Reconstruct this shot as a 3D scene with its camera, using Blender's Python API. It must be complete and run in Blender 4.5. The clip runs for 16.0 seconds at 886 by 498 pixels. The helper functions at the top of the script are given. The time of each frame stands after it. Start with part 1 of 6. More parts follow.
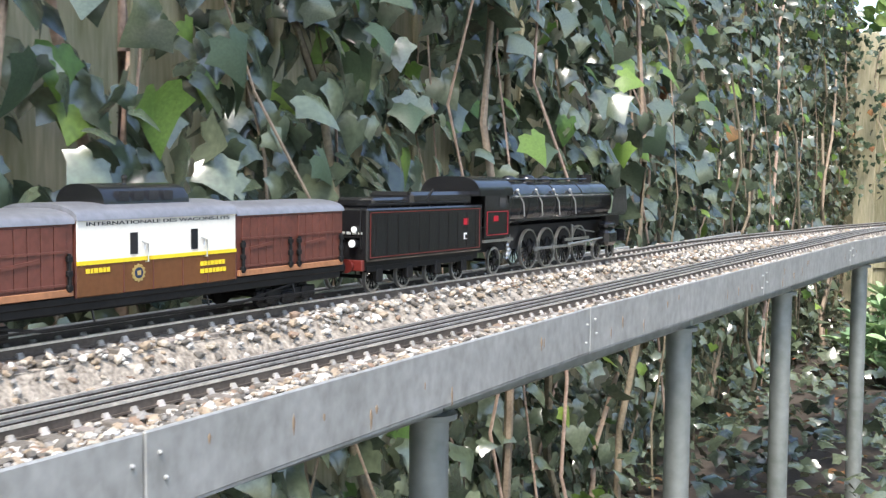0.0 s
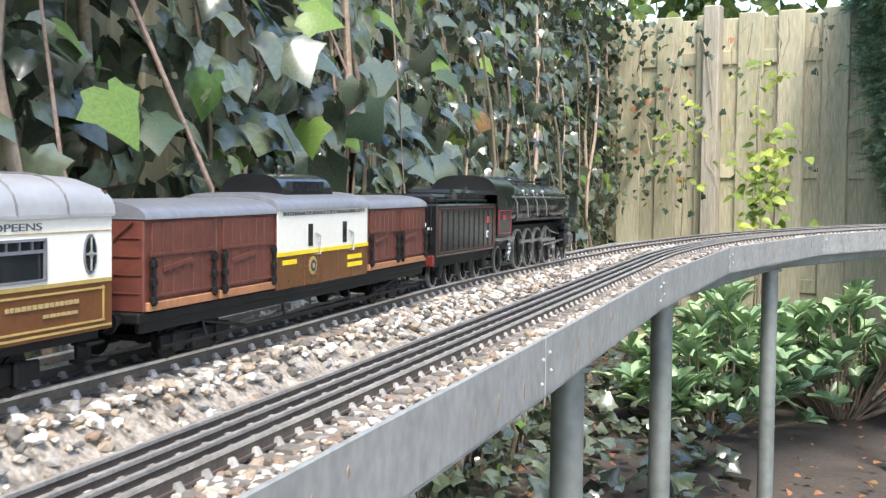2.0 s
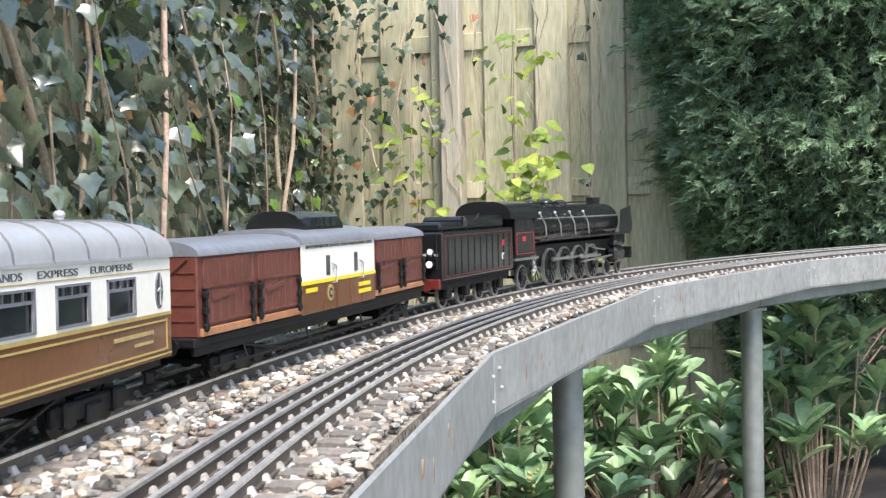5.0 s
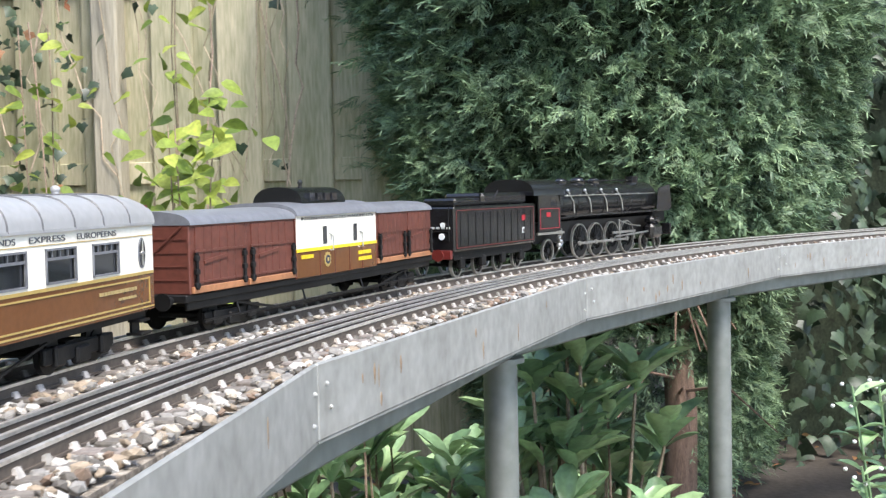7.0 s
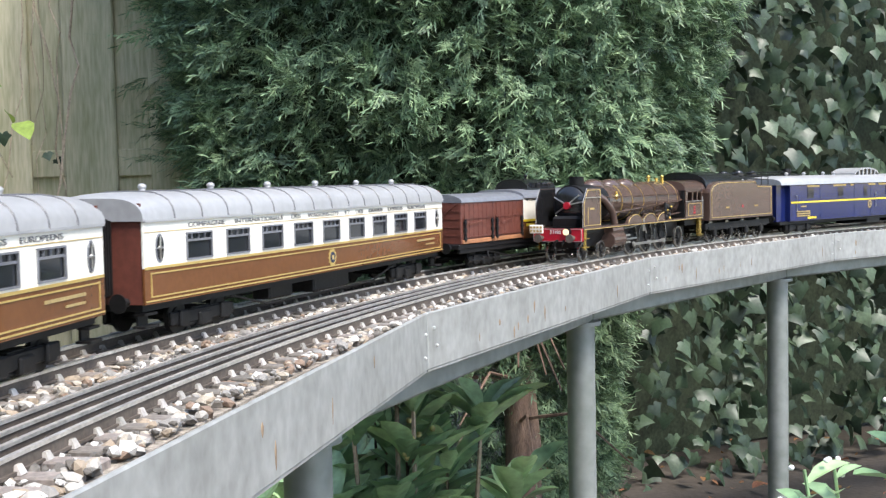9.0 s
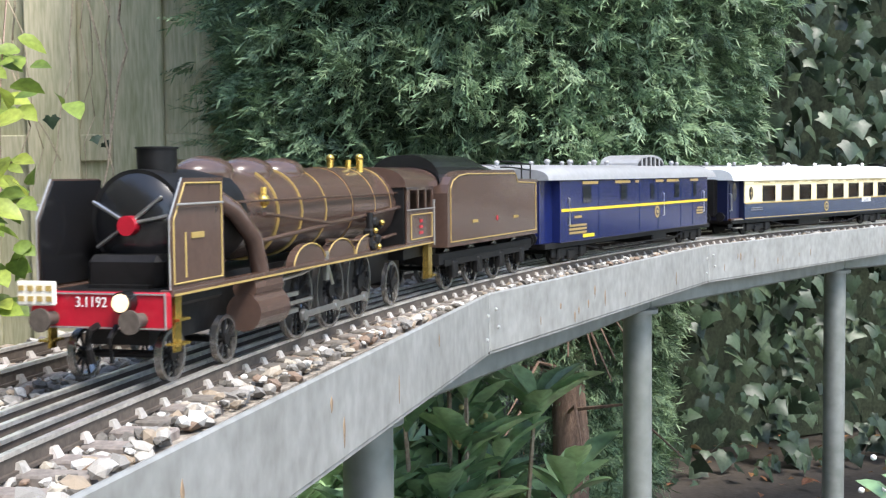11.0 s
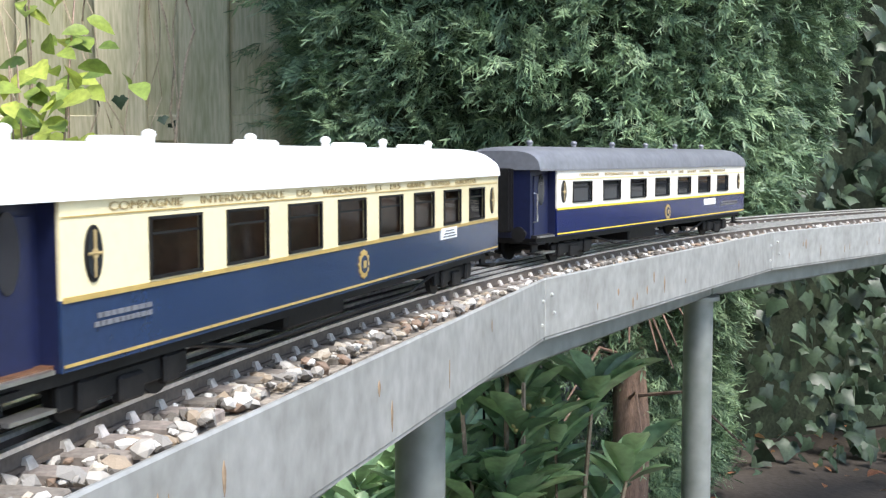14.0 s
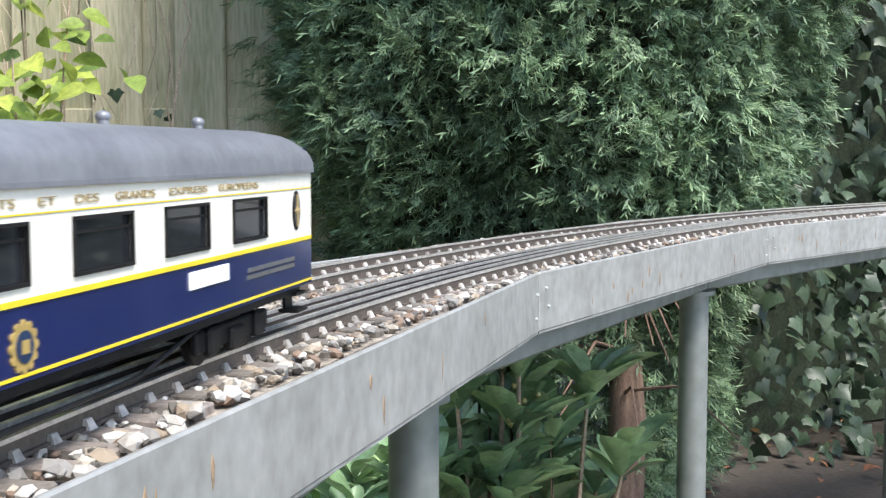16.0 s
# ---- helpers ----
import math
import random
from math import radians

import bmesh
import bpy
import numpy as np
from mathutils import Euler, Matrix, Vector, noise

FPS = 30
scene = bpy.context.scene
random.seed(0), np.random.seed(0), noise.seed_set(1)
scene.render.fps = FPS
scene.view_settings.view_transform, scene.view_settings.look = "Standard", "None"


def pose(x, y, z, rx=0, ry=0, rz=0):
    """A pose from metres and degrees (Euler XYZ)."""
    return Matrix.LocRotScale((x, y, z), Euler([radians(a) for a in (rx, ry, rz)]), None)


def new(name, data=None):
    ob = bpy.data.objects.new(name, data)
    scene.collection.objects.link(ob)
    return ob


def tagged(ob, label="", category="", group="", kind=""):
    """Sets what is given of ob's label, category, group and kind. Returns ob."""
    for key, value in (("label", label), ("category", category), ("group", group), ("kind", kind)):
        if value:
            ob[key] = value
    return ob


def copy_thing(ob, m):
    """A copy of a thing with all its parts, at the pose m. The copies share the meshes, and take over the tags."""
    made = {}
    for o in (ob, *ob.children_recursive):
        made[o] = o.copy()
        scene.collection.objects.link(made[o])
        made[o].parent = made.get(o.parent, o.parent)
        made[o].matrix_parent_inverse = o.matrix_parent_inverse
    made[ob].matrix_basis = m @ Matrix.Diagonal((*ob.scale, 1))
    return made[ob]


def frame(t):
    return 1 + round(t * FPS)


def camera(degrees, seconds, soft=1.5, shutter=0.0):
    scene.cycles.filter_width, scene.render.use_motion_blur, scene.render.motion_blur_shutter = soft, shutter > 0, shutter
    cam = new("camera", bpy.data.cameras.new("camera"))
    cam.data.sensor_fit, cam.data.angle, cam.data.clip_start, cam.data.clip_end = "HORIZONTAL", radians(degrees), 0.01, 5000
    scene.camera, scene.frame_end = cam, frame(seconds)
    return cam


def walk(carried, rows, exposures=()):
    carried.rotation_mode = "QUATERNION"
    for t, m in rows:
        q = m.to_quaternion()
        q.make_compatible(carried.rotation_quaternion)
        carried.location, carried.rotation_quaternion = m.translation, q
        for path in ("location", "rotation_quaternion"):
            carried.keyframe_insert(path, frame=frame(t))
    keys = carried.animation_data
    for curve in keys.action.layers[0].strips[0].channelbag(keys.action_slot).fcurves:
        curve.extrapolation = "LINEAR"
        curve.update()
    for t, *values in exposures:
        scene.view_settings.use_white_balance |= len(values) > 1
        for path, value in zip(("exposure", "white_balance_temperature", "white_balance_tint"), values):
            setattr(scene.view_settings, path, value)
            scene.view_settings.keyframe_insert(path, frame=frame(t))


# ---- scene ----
cam = camera(39.8, 16.0, soft=1.3, shutter=0.12)
walk(cam, [
    (0, pose(2.244, -7.156, 0.948, 86.13, -0.50, 44.54)),
    (0.5, pose(2.082, -6.925, 0.947, 86.66, 0.25, 40.20)),
    (1, pose(1.920, -6.685, 0.935, 87.58, 0.73, 36.55)),
    (1.5, pose(1.792, -6.413, 0.925, 86.84, -0.37, 35.47)),
    (2, pose(1.645, -6.166, 0.923, 86.63, -0.50, 33.18)),
    (2.5, pose(1.509, -5.883, 0.902, 87.00, 1.86, 32.19)),
    (3, pose(1.435, -5.635, 0.897, 87.07, 0.98, 32.79)),
    (3.5, pose(1.308, -5.332, 0.896, 87.51, 0.84, 28.24)),
    (6, pose(0.976, -4.118, 0.910, 87.79, 1.35, 17.58)),
    (6.5, pose(0.929, -3.840, 0.900, 87.48, 1.26, 12.96)),
    (7, pose(0.909, -3.609, 0.897, 87.19, 1.19, 9.10)),
    (7.5, pose(0.880, -3.403, 0.906, 87.88, 1.46, 2.70)),
    (8, pose(0.884, -3.262, 0.912, 87.40, 1.25, 0.65)),
    (10.5, pose(0.839, -3.120, 0.886, 86.59, 0.72, 1.02)),
    (11, pose(0.844, -3.119, 0.887, 86.52, 0.58, 2.43)),
    (11.5, pose(0.850, -3.119, 0.888, 86.29, 0.30, 2.80)),
    (12, pose(0.852, -3.119, 0.889, 86.02, 0.10, 3.48)),
    (12.5, pose(0.853, -3.116, 0.887, 85.89, 0.13, 4.43)),
    (13, pose(0.852, -3.113, 0.888, 85.79, 0.01, 5.62)),
    (13.5, pose(0.853, -3.115, 0.888, 85.77, 0.07, 5.62)),
    (14, pose(0.853, -3.114, 0.888, 85.72, 0.06, 5.55)),
    (14.5, pose(0.853, -3.111, 0.888, 85.86, -0.00, 5.58)),
    (15, pose(0.853, -3.110, 0.888, 86.01, 0.03, 5.65)),
    (15.5, pose(0.855, -3.110, 0.888, 85.88, 0.07, 5.60)),
    (16, pose(0.856, -3.111, 0.887, 85.46, -0.01, 5.45)),
], exposures=[(0, 1.55, 6800, 11), (16, 1.45, 6600, 10)])

# ---- light ----
SUN_EL, SUN_AZ = 58.0, 138.0
world = bpy.data.worlds.new("sky")
scene.world = world
world.use_nodes = True
wn = world.node_tree
sky = wn.nodes.new("ShaderNodeTexSky")
sky.sky_type, sky.sun_disc = "NISHITA", False
sky.sun_elevation, sky.sun_rotation = radians(SUN_EL), radians(SUN_AZ)
sky.air_density, sky.dust_density = 1.0, 1.0
wn.links.new(sky.outputs[0], wn.nodes["Background"].inputs[0])
wn.nodes["Background"].inputs[1].default_value = 0.15
sun = new("sun", bpy.data.lights.new("sun", "SUN"))
sun.data.energy, sun.data.angle, sun.data.color = 2.2, radians(20), (1.0, 0.97, 0.92)
az, el = radians(SUN_AZ), radians(SUN_EL)
sun_dir = Vector((math.sin(az) * math.cos(el), math.cos(az) * math.cos(el), math.sin(el)))
sun.matrix_world = Matrix.Translation((0, 0, 8)) @ sun_dir.to_track_quat("Z", "Y").to_matrix().to_4x4()


# ---- materials ----
def mat(name, color, rough=0.5, metal=0.0, var=0.25, scale=30.0, fine=220.0, bump=0.1, tint=None, spec=0.5, rnd=0.0,
        island=0.0, streak=None, trans=0.0, coat=0.0):
    """Procedural surface: two scales of variation, bump, optional tint of stains, variation by piece or island."""
    m = bpy.data.materials.new(name)
    m.use_nodes = True
    nt = m.node_tree
    b = nt.nodes["Principled BSDF"]
    tc = nt.nodes.new("ShaderNodeTexCoord")
    mp = nt.nodes.new("ShaderNodeMapping")
    nt.links.new(tc.outputs["Object"], mp.inputs[0])
    if streak:
        mp.inputs["Scale"].default_value = streak
    n1, n2 = nt.nodes.new("ShaderNodeTexNoise"), nt.nodes.new("ShaderNodeTexNoise")
    n1.inputs["Scale"].default_value, n2.inputs["Scale"].default_value = scale, fine
    n1.inputs["Detail"].default_value, n2.inputs["Detail"].default_value = 5, 3
    nt.links.new(mp.outputs[0], n1.inputs[0])
    nt.links.new(mp.outputs[0], n2.inputs[0])
    add = nt.nodes.new("ShaderNodeMath")
    add.operation = "ADD"
    mul = nt.nodes.new("ShaderNodeMath")
    mul.operation = "MULTIPLY"
    mul.inputs[1].default_value = 0.5
    nt.links.new(n1.outputs[0], add.inputs[0])
    nt.links.new(n2.outputs[0], add.inputs[1])
    nt.links.new(add.outputs[0], mul.inputs[0])
    ramp = nt.nodes.new("ShaderNodeValToRGB")
    c = np.array(color)
    lo, hi = np.clip(c * (1 - var), 0, 1), np.clip(c * (1 + var), 0, 1)
    if tint is not None:
        lo = np.array(tint)
    ramp.color_ramp.elements[0].position, ramp.color_ramp.elements[1].position = 0.36, 0.64
    ramp.color_ramp.elements[0].color, ramp.color_ramp.elements[1].color = (*lo, 1), (*hi, 1)
    nt.links.new(mul.outputs[0], ramp.inputs[0])
    out = ramp.outputs[0]
    for amount, kind, sock in ((rnd, "ShaderNodeObjectInfo", "Random"), (island, "ShaderNodeNewGeometry", "Random Per Island")):
        if amount:
            info = nt.nodes.new(kind)
            hsv = nt.nodes.new("ShaderNodeHueSaturation")
            mr = nt.nodes.new("ShaderNodeMapRange")
            mr.inputs["To Min"].default_value, mr.inputs["To Max"].default_value = 1 - amount, 1 + amount
            nt.links.new(info.outputs[sock], mr.inputs[0])
            nt.links.new(mr.outputs[0], hsv.inputs["Value"])
            mr2 = nt.nodes.new("ShaderNodeMapRange")
            mr2.inputs["To Min"].default_value, mr2.inputs["To Max"].default_value = 0.5 + 0.05 * amount, 0.5 - 0.07 * amount
            nt.links.new(info.outputs[sock], mr2.inputs[0])
            nt.links.new(mr2.outputs[0], hsv.inputs["Hue"])
            nt.links.new(out, hsv.inputs["Color"])
            out = hsv.outputs[0]
    nt.links.new(out, b.inputs["Base Color"])
    b.inputs["Roughness"].default_value, b.inputs["Metallic"].default_value = rough, metal
    b.inputs["Specular IOR Level"].default_value = spec
    if coat:
        b.inputs["Coat Weight"].default_value, b.inputs["Coat Roughness"].default_value = coat, 0.08
    if trans:
        b.inputs["Subsurface Weight"].default_value = 0
        tr = nt.nodes.new("ShaderNodeBsdfTranslucent")
        mix = nt.nodes.new("ShaderNodeMixShader")
        mix.inputs[0].default_value = trans
        nt.links.new(out, tr.inputs[0])
        nt.links.new(b.outputs[0], mix.inputs[1])
        nt.links.new(tr.outputs[0], mix.inputs[2])
        nt.links.new(mix.outputs[0], nt.nodes["Material Output"].inputs[0])
    if bump:
        bp = nt.nodes.new("ShaderNodeBump")
        bp.inputs["Strength"].default_value, bp.inputs["Distance"].default_value = bump, 0.004
        nt.links.new(mul.outputs[0], bp.inputs["Height"])
        nt.links.new(bp.outputs[0], b.inputs["Normal"])
    return m


def stone_mat():
    """Gravel of mixed grey, tan and white pieces, each of one tone."""
    m = mat("ballast_stone", (0.72, 0.71, 0.70), 0.85, var=0.25, scale=120, fine=420, bump=0.2)
    nt = m.node_tree
    b = nt.nodes["Principled BSDF"]
    base = b.inputs["Base Color"].links[0].from_socket
    geo, info = nt.nodes.new("ShaderNodeNewGeometry"), nt.nodes.new("ShaderNodeObjectInfo")
    add = nt.nodes.new("ShaderNodeMath")
    add.operation = "ADD"
    frac = nt.nodes.new("ShaderNodeMath")
    frac.operation = "FRACT"
    nt.links.new(geo.outputs["Random Per Island"], add.inputs[0])
    nt.links.new(info.outputs["Random"], add.inputs[1])
    nt.links.new(add.outputs[0], frac.inputs[0])
    ramp = nt.nodes.new("ShaderNodeValToRGB")
    ramp.color_ramp.interpolation = "CONSTANT"
    tones = ((0.0, (0.17, 0.155, 0.135)), (0.2, (0.42, 0.34, 0.25)), (0.36, (0.34, 0.325, 0.30)), (0.54, (0.56, 0.50, 0.41)), (0.68, (0.58, 0.55, 0.50)), (0.80, (0.31, 0.22, 0.16)), (0.88, (0.80, 0.78, 0.73)))
    for k, (at, c) in enumerate(tones):
        e = ramp.color_ramp.elements[k] if k < 2 else ramp.color_ramp.elements.new(at)
        e.position, e.color = at, (*c, 1)
    nt.links.new(frac.outputs[0], ramp.inputs[0])
    mix = nt.nodes.new("ShaderNodeMix")
    mix.data_type, mix.blend_type = "RGBA", "MULTIPLY"
    mix.inputs[0].default_value = 1.0
    nt.links.new(base, mix.inputs[6])
    nt.links.new(ramp.outputs[0], mix.inputs[7])
    nt.links.new(mix.outputs[2], b.inputs["Base Color"])
    return m


SOIL = mat("soil", (0.062, 0.050, 0.041), 0.95, var=0.4, scale=4, fine=60, bump=0.8, tint=(0.05, 0.04, 0.03))
GALV = mat("galvanised_steel", (0.365, 0.365, 0.35), 0.5, 0.3, var=0.16, scale=11, fine=75, bump=0.06, tint=(0.27, 0.27, 0.25), streak=(1.0, 1.0, 0.8))
GALV_POST = mat("galvanised_pipe", (0.27, 0.285, 0.27), 0.5, 0.4, var=0.12, scale=5, fine=40, bump=0.03, tint=(0.20, 0.22, 0.20))
BOLT = mat("bolt_head", (0.62, 0.62, 0.60), 0.35, 0.6, var=0.1)
RUST = mat("rust_stain", (0.27, 0.19, 0.12), 0.85, var=0.4, scale=80, bump=0.1)
STONE = stone_mat()
BED = mat("ballast_bed", (0.30, 0.265, 0.22), 0.95, var=0.5, scale=90, fine=300, bump=0.9, tint=(0.12, 0.10, 0.08))
RAILSIDE = mat("rusty_rail_side", (0.10, 0.08, 0.065), 0.7, 0.2, var=0.3, scale=50, fine=300, bump=0.1)
TYRE = mat("oily_tyre", (0.34, 0.33, 0.315), 0.26, 0.85, var=0.3, scale=40, bump=0.05)
SLEEPER = mat("weathered_sleeper", (0.20, 0.175, 0.15), 0.8, var=0.35, scale=40, fine=260, bump=0.3, rnd=0.25)
CHAIR = mat("weathered_rail_chair", (0.42, 0.39, 0.35), 0.6, 0.2, var=0.3, scale=60, fine=300, bump=0.1, island=0.3)
RAIL = mat("worn_rail_head", (0.74, 0.71, 0.67), 0.34, 0.75, var=0.25, scale=50, fine=300, bump=0.05)
BOARD = mat("treated_board", (0.50, 0.455, 0.32), 0.85, var=0.2, scale=4, fine=40, bump=0.25, tint=(0.33, 0.32, 0.19),
            streak=(3, 3, 0.35), rnd=0.16)
BOARD_POST = mat("weathered_post", (0.42, 0.38, 0.3), 0.85, var=0.25, scale=6, fine=50, bump=0.4, streak=(3, 3, 0.3))
IVY = mat("ivy_leaf", (0.082, 0.108, 0.068), 0.24, var=0.3, scale=20, fine=110, bump=0.05, island=0.6, spec=1.0, trans=0.08, coat=0.35)
# Ivy colour darkened for the shaded bank; fence and some near leaves share it.
IVY_DARK = mat("ivy_shaded_copy", (0.045, 0.075, 0.042), 0.45, var=0.35, scale=20, fine=110, bump=0.1, island=0.5, spec=0.5, trans=0.08)
IVY_PALE = mat("ivy_young_leaf", (0.14, 0.24, 0.05), 0.4, var=0.3, scale=18, fine=110, bump=0.1, island=0.4, trans=0.22)
IVY_OLD = mat("ivy_old_leaf", (0.27, 0.14, 0.055), 0.6, var=0.4, scale=30, bump=0.1, island=0.4, trans=0.15)
DRY = mat("dry_pale_stem", (0.46, 0.38, 0.27), 0.85, var=0.3, scale=25, fine=160, bump=0.4, rnd=0.25)
STEM = mat("bare_stem", (0.30, 0.235, 0.165), 0.85, var=0.35, scale=25, fine=160, bump=0.5, rnd=0.3, island=0.35)
CONIFER = mat("conifer_scale", (0.16, 0.255, 0.135), 0.55, var=0.35, scale=6, fine=60, bump=0.1, island=0.55, trans=0.12, tint=(0.05, 0.09, 0.055))
CONIFER_TIP = mat("conifer_young_scale", (0.20, 0.30, 0.165), 0.5, var=0.25, scale=5, fine=60, bump=0.1, island=0.4, trans=0.2, tint=(0.13, 0.20, 0.11))
# Near-black green that puts the shade between leaves into sheets behind them.
GAP_SHADE = mat("foliage_gap_shade", (0.05, 0.065, 0.038), 0.95, var=0.5, scale=25, fine=90, bump=0.5)
BARK = mat("reddish_bark", (0.17, 0.11, 0.08), 0.9, var=0.4, scale=20, fine=120, bump=0.7, streak=(4, 4, 0.6))
RHODO = mat("broad_leaf", (0.25, 0.39, 0.20), 0.28, var=0.3, scale=14, fine=80, bump=0.08, island=0.45, spec=0.6, trans=0.14)
VINE = mat("vine_leaf", (0.27, 0.36, 0.07), 0.5, var=0.3, scale=20, fine=90, bump=0.08, island=0.45, trans=0.35)
BERRY = mat("flower_bud", (0.45, 0.40, 0.15), 0.5, var=0.3, scale=60, island=0.3)
FARTREE = mat("far_foliage", (0.16, 0.25, 0.07), 0.7, var=0.5, scale=1.5, fine=12, bump=0.2, island=0.5, trans=0.3)
MOSS = mat("moss_grass", (0.11, 0.13, 0.04), 0.95, var=0.4, scale=12, fine=90, bump=0.8)

CREAM = mat("cream_enamel", (0.82, 0.77, 0.58), 0.22, var=0.05, scale=12, bump=0.01, coat=0.4)
IVORY = mat("ivory_enamel", (0.84, 0.80, 0.70), 0.22, var=0.04, scale=12, bump=0.01, coat=0.4)
YELLOWCREAM = mat("pale_yellow_enamel", (0.82, 0.72, 0.45), 0.22, var=0.05, scale=12, bump=0.01, coat=0.4)
BROWN = mat("brown_enamel", (0.145, 0.058, 0.022), 0.24, var=0.12, scale=14, bump=0.02, coat=0.4)
OXIDE = mat("oxide_red_brown", (0.125, 0.040, 0.028), 0.42, var=0.22, scale=20, fine=160, bump=0.06)
SILL = mat("orange_brown_sill", (0.36, 0.16, 0.075), 0.5, var=0.22, scale=30, bump=0.05)
# Blue darkened by colour, for coach ends that lie in shade.
SHADED_BLUE = mat("shaded_end_blue", (0.008, 0.012, 0.045), 0.45, var=0.2, scale=20, bump=0.02)
BLUE = mat("royal_blue_enamel", (0.009, 0.016, 0.085), 0.2, var=0.12, scale=12, bump=0.01, coat=0.5)
NAVY = mat("navy_enamel", (0.018, 0.036, 0.085), 0.2, var=0.12, scale=12, bump=0.01, coat=0.5)
DULLGOLD = mat("faded_gold_lettering", (0.36, 0.27, 0.12), 0.5, var=0.2, scale=200, bump=0.0)
GOLD = mat("gold_line", (0.44, 0.31, 0.10), 0.4, 0.1, var=0.12, scale=80, bump=0.02)
YELLOW = mat("yellow_line", (0.80, 0.58, 0.03), 0.35, var=0.06, scale=60, bump=0.0)
ROOF_GREY = mat("grey_roof", (0.38, 0.38, 0.385), 0.36, 0.15, var=0.08, scale=12, fine=140, bump=0.03, tint=(0.33, 0.33, 0.335))
ROOF_RIB = mat("dark_roof_rib", (0.10, 0.10, 0.105), 0.5, var=0.2, scale=60, bump=0.05)
ROOF_SLATE = mat("slate_roof", (0.20, 0.205, 0.225), 0.36, 0.2, var=0.18, scale=18, fine=140, bump=0.05)
ROOF_WHITE = mat("white_roof", (0.82, 0.82, 0.80), 0.35, var=0.05, scale=14, bump=0.02)
BLACK = mat("black_enamel", (0.012, 0.012, 0.013), 0.22, var=0.3, scale=20, bump=0.02, coat=0.3)
FRAME = mat("sooty_frame", (0.010, 0.0095, 0.0095), 0.5, 0.0, var=0.4, scale=40, fine=200, bump=0.1, spec=0.25)
STEEL = mat("bright_steel", (0.56, 0.55, 0.53), 0.28, 0.9, var=0.12, scale=60, bump=0.03)
EDGE = mat("dull_silver_edge", (0.42, 0.41, 0.39), 0.4, 0.5, var=0.15, scale=60, bump=0.0)
WHITE = mat("white_paint", (0.80, 0.80, 0.78), 0.4, var=0.05, scale=60, bump=0.0)
DARKRED = mat("dark_red_lining", (0.13, 0.018, 0.014), 0.4, var=0.1, scale=60, bump=0.0)
RED = mat("red_enamel", (0.42, 0.012, 0.028), 0.28, var=0.1, scale=30, bump=0.01, coat=0.3)
BRASS = mat("brass", (0.72, 0.50, 0.13), 0.25, 0.9, var=0.12, scale=60, bump=0.03)
LOCO_BROWN = mat("chocolate_enamel", (0.088, 0.054, 0.042), 0.26, var=0.12, scale=16, bump=0.015, coat=0.35)
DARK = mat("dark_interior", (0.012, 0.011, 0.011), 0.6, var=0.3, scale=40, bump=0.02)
WOODIN = mat("inlaid_interior", (0.12, 0.055, 0.025), 0.5, var=0.4, scale=30, bump=0.02)
LAMPSHADE = mat("table_lamp_shade", (0.55, 0.13, 0.07), 0.6, var=0.1, scale=60)
GLASS = mat("tinted_glass", (0.018, 0.02, 0.024), 0.05, var=0.2, scale=10, bump=0.0, spec=0.8)
CLEAR = bpy.data.materials.new("window_glass")
CLEAR.use_nodes = True
_b = CLEAR.node_tree.nodes["Principled BSDF"]
_b.inputs["Transmission Weight"].default_value, _b.inputs["Roughness"].default_value, _b.inputs["IOR"].default_value = 1.0, 0.02, 1.12
LENS = bpy.data.materials.new("lit_headlamp")
LENS.use_nodes = True
_b = LENS.node_tree.nodes["Principled BSDF"]
_b.inputs["Base Color"].default_value = (0.9, 0.75, 0.5, 1)
_b.inputs["Emission Color"].default_value, _b.inputs["Emission Strength"].default_value = (1.0, 0.62, 0.3, 1), 0.35


# ---- building blocks ----
def box(bm, x, y, z, sx, sy, sz, bev=0.0, rot=None):
    """Box centred at x, y with its foot at z."""
    m = Matrix.Translation((x, y, z + sz / 2)) @ (rot or Matrix()) @ Matrix.Diagonal((sx, sy, sz, 1))
    r = bmesh.ops.create_cube(bm, size=1, matrix=m)
    if bev:
        edges = list({e for v in r["verts"] for e in v.link_edges})
        bmesh.ops.bevel(bm, geom=edges, offset=bev, segments=1, affect="EDGES")
    return bm


def rod(bm, a, b, r, seg=8, r2=None):
    """Cylinder or cone from a to b."""
    a, b = Vector(a), Vector(b)
    d = b - a
    m = Matrix.Translation((a + b) / 2) @ d.to_track_quat("Z", "Y").to_matrix().to_4x4()
    bmesh.ops.create_cone(bm, cap_ends=True, segments=seg, radius1=r, radius2=r if r2 is None else r2, depth=d.length, matrix=m)
    return bm


def ball(bm, x, y, z, r, sz=1.0, seg=10):
    bmesh.ops.create_uvsphere(bm, u_segments=seg, v_segments=max(5, seg // 2 + 1), radius=r, matrix=Matrix.Translation((x, y, z)) @ Matrix.Diagonal((1, 1, sz, 1)))
    return bm


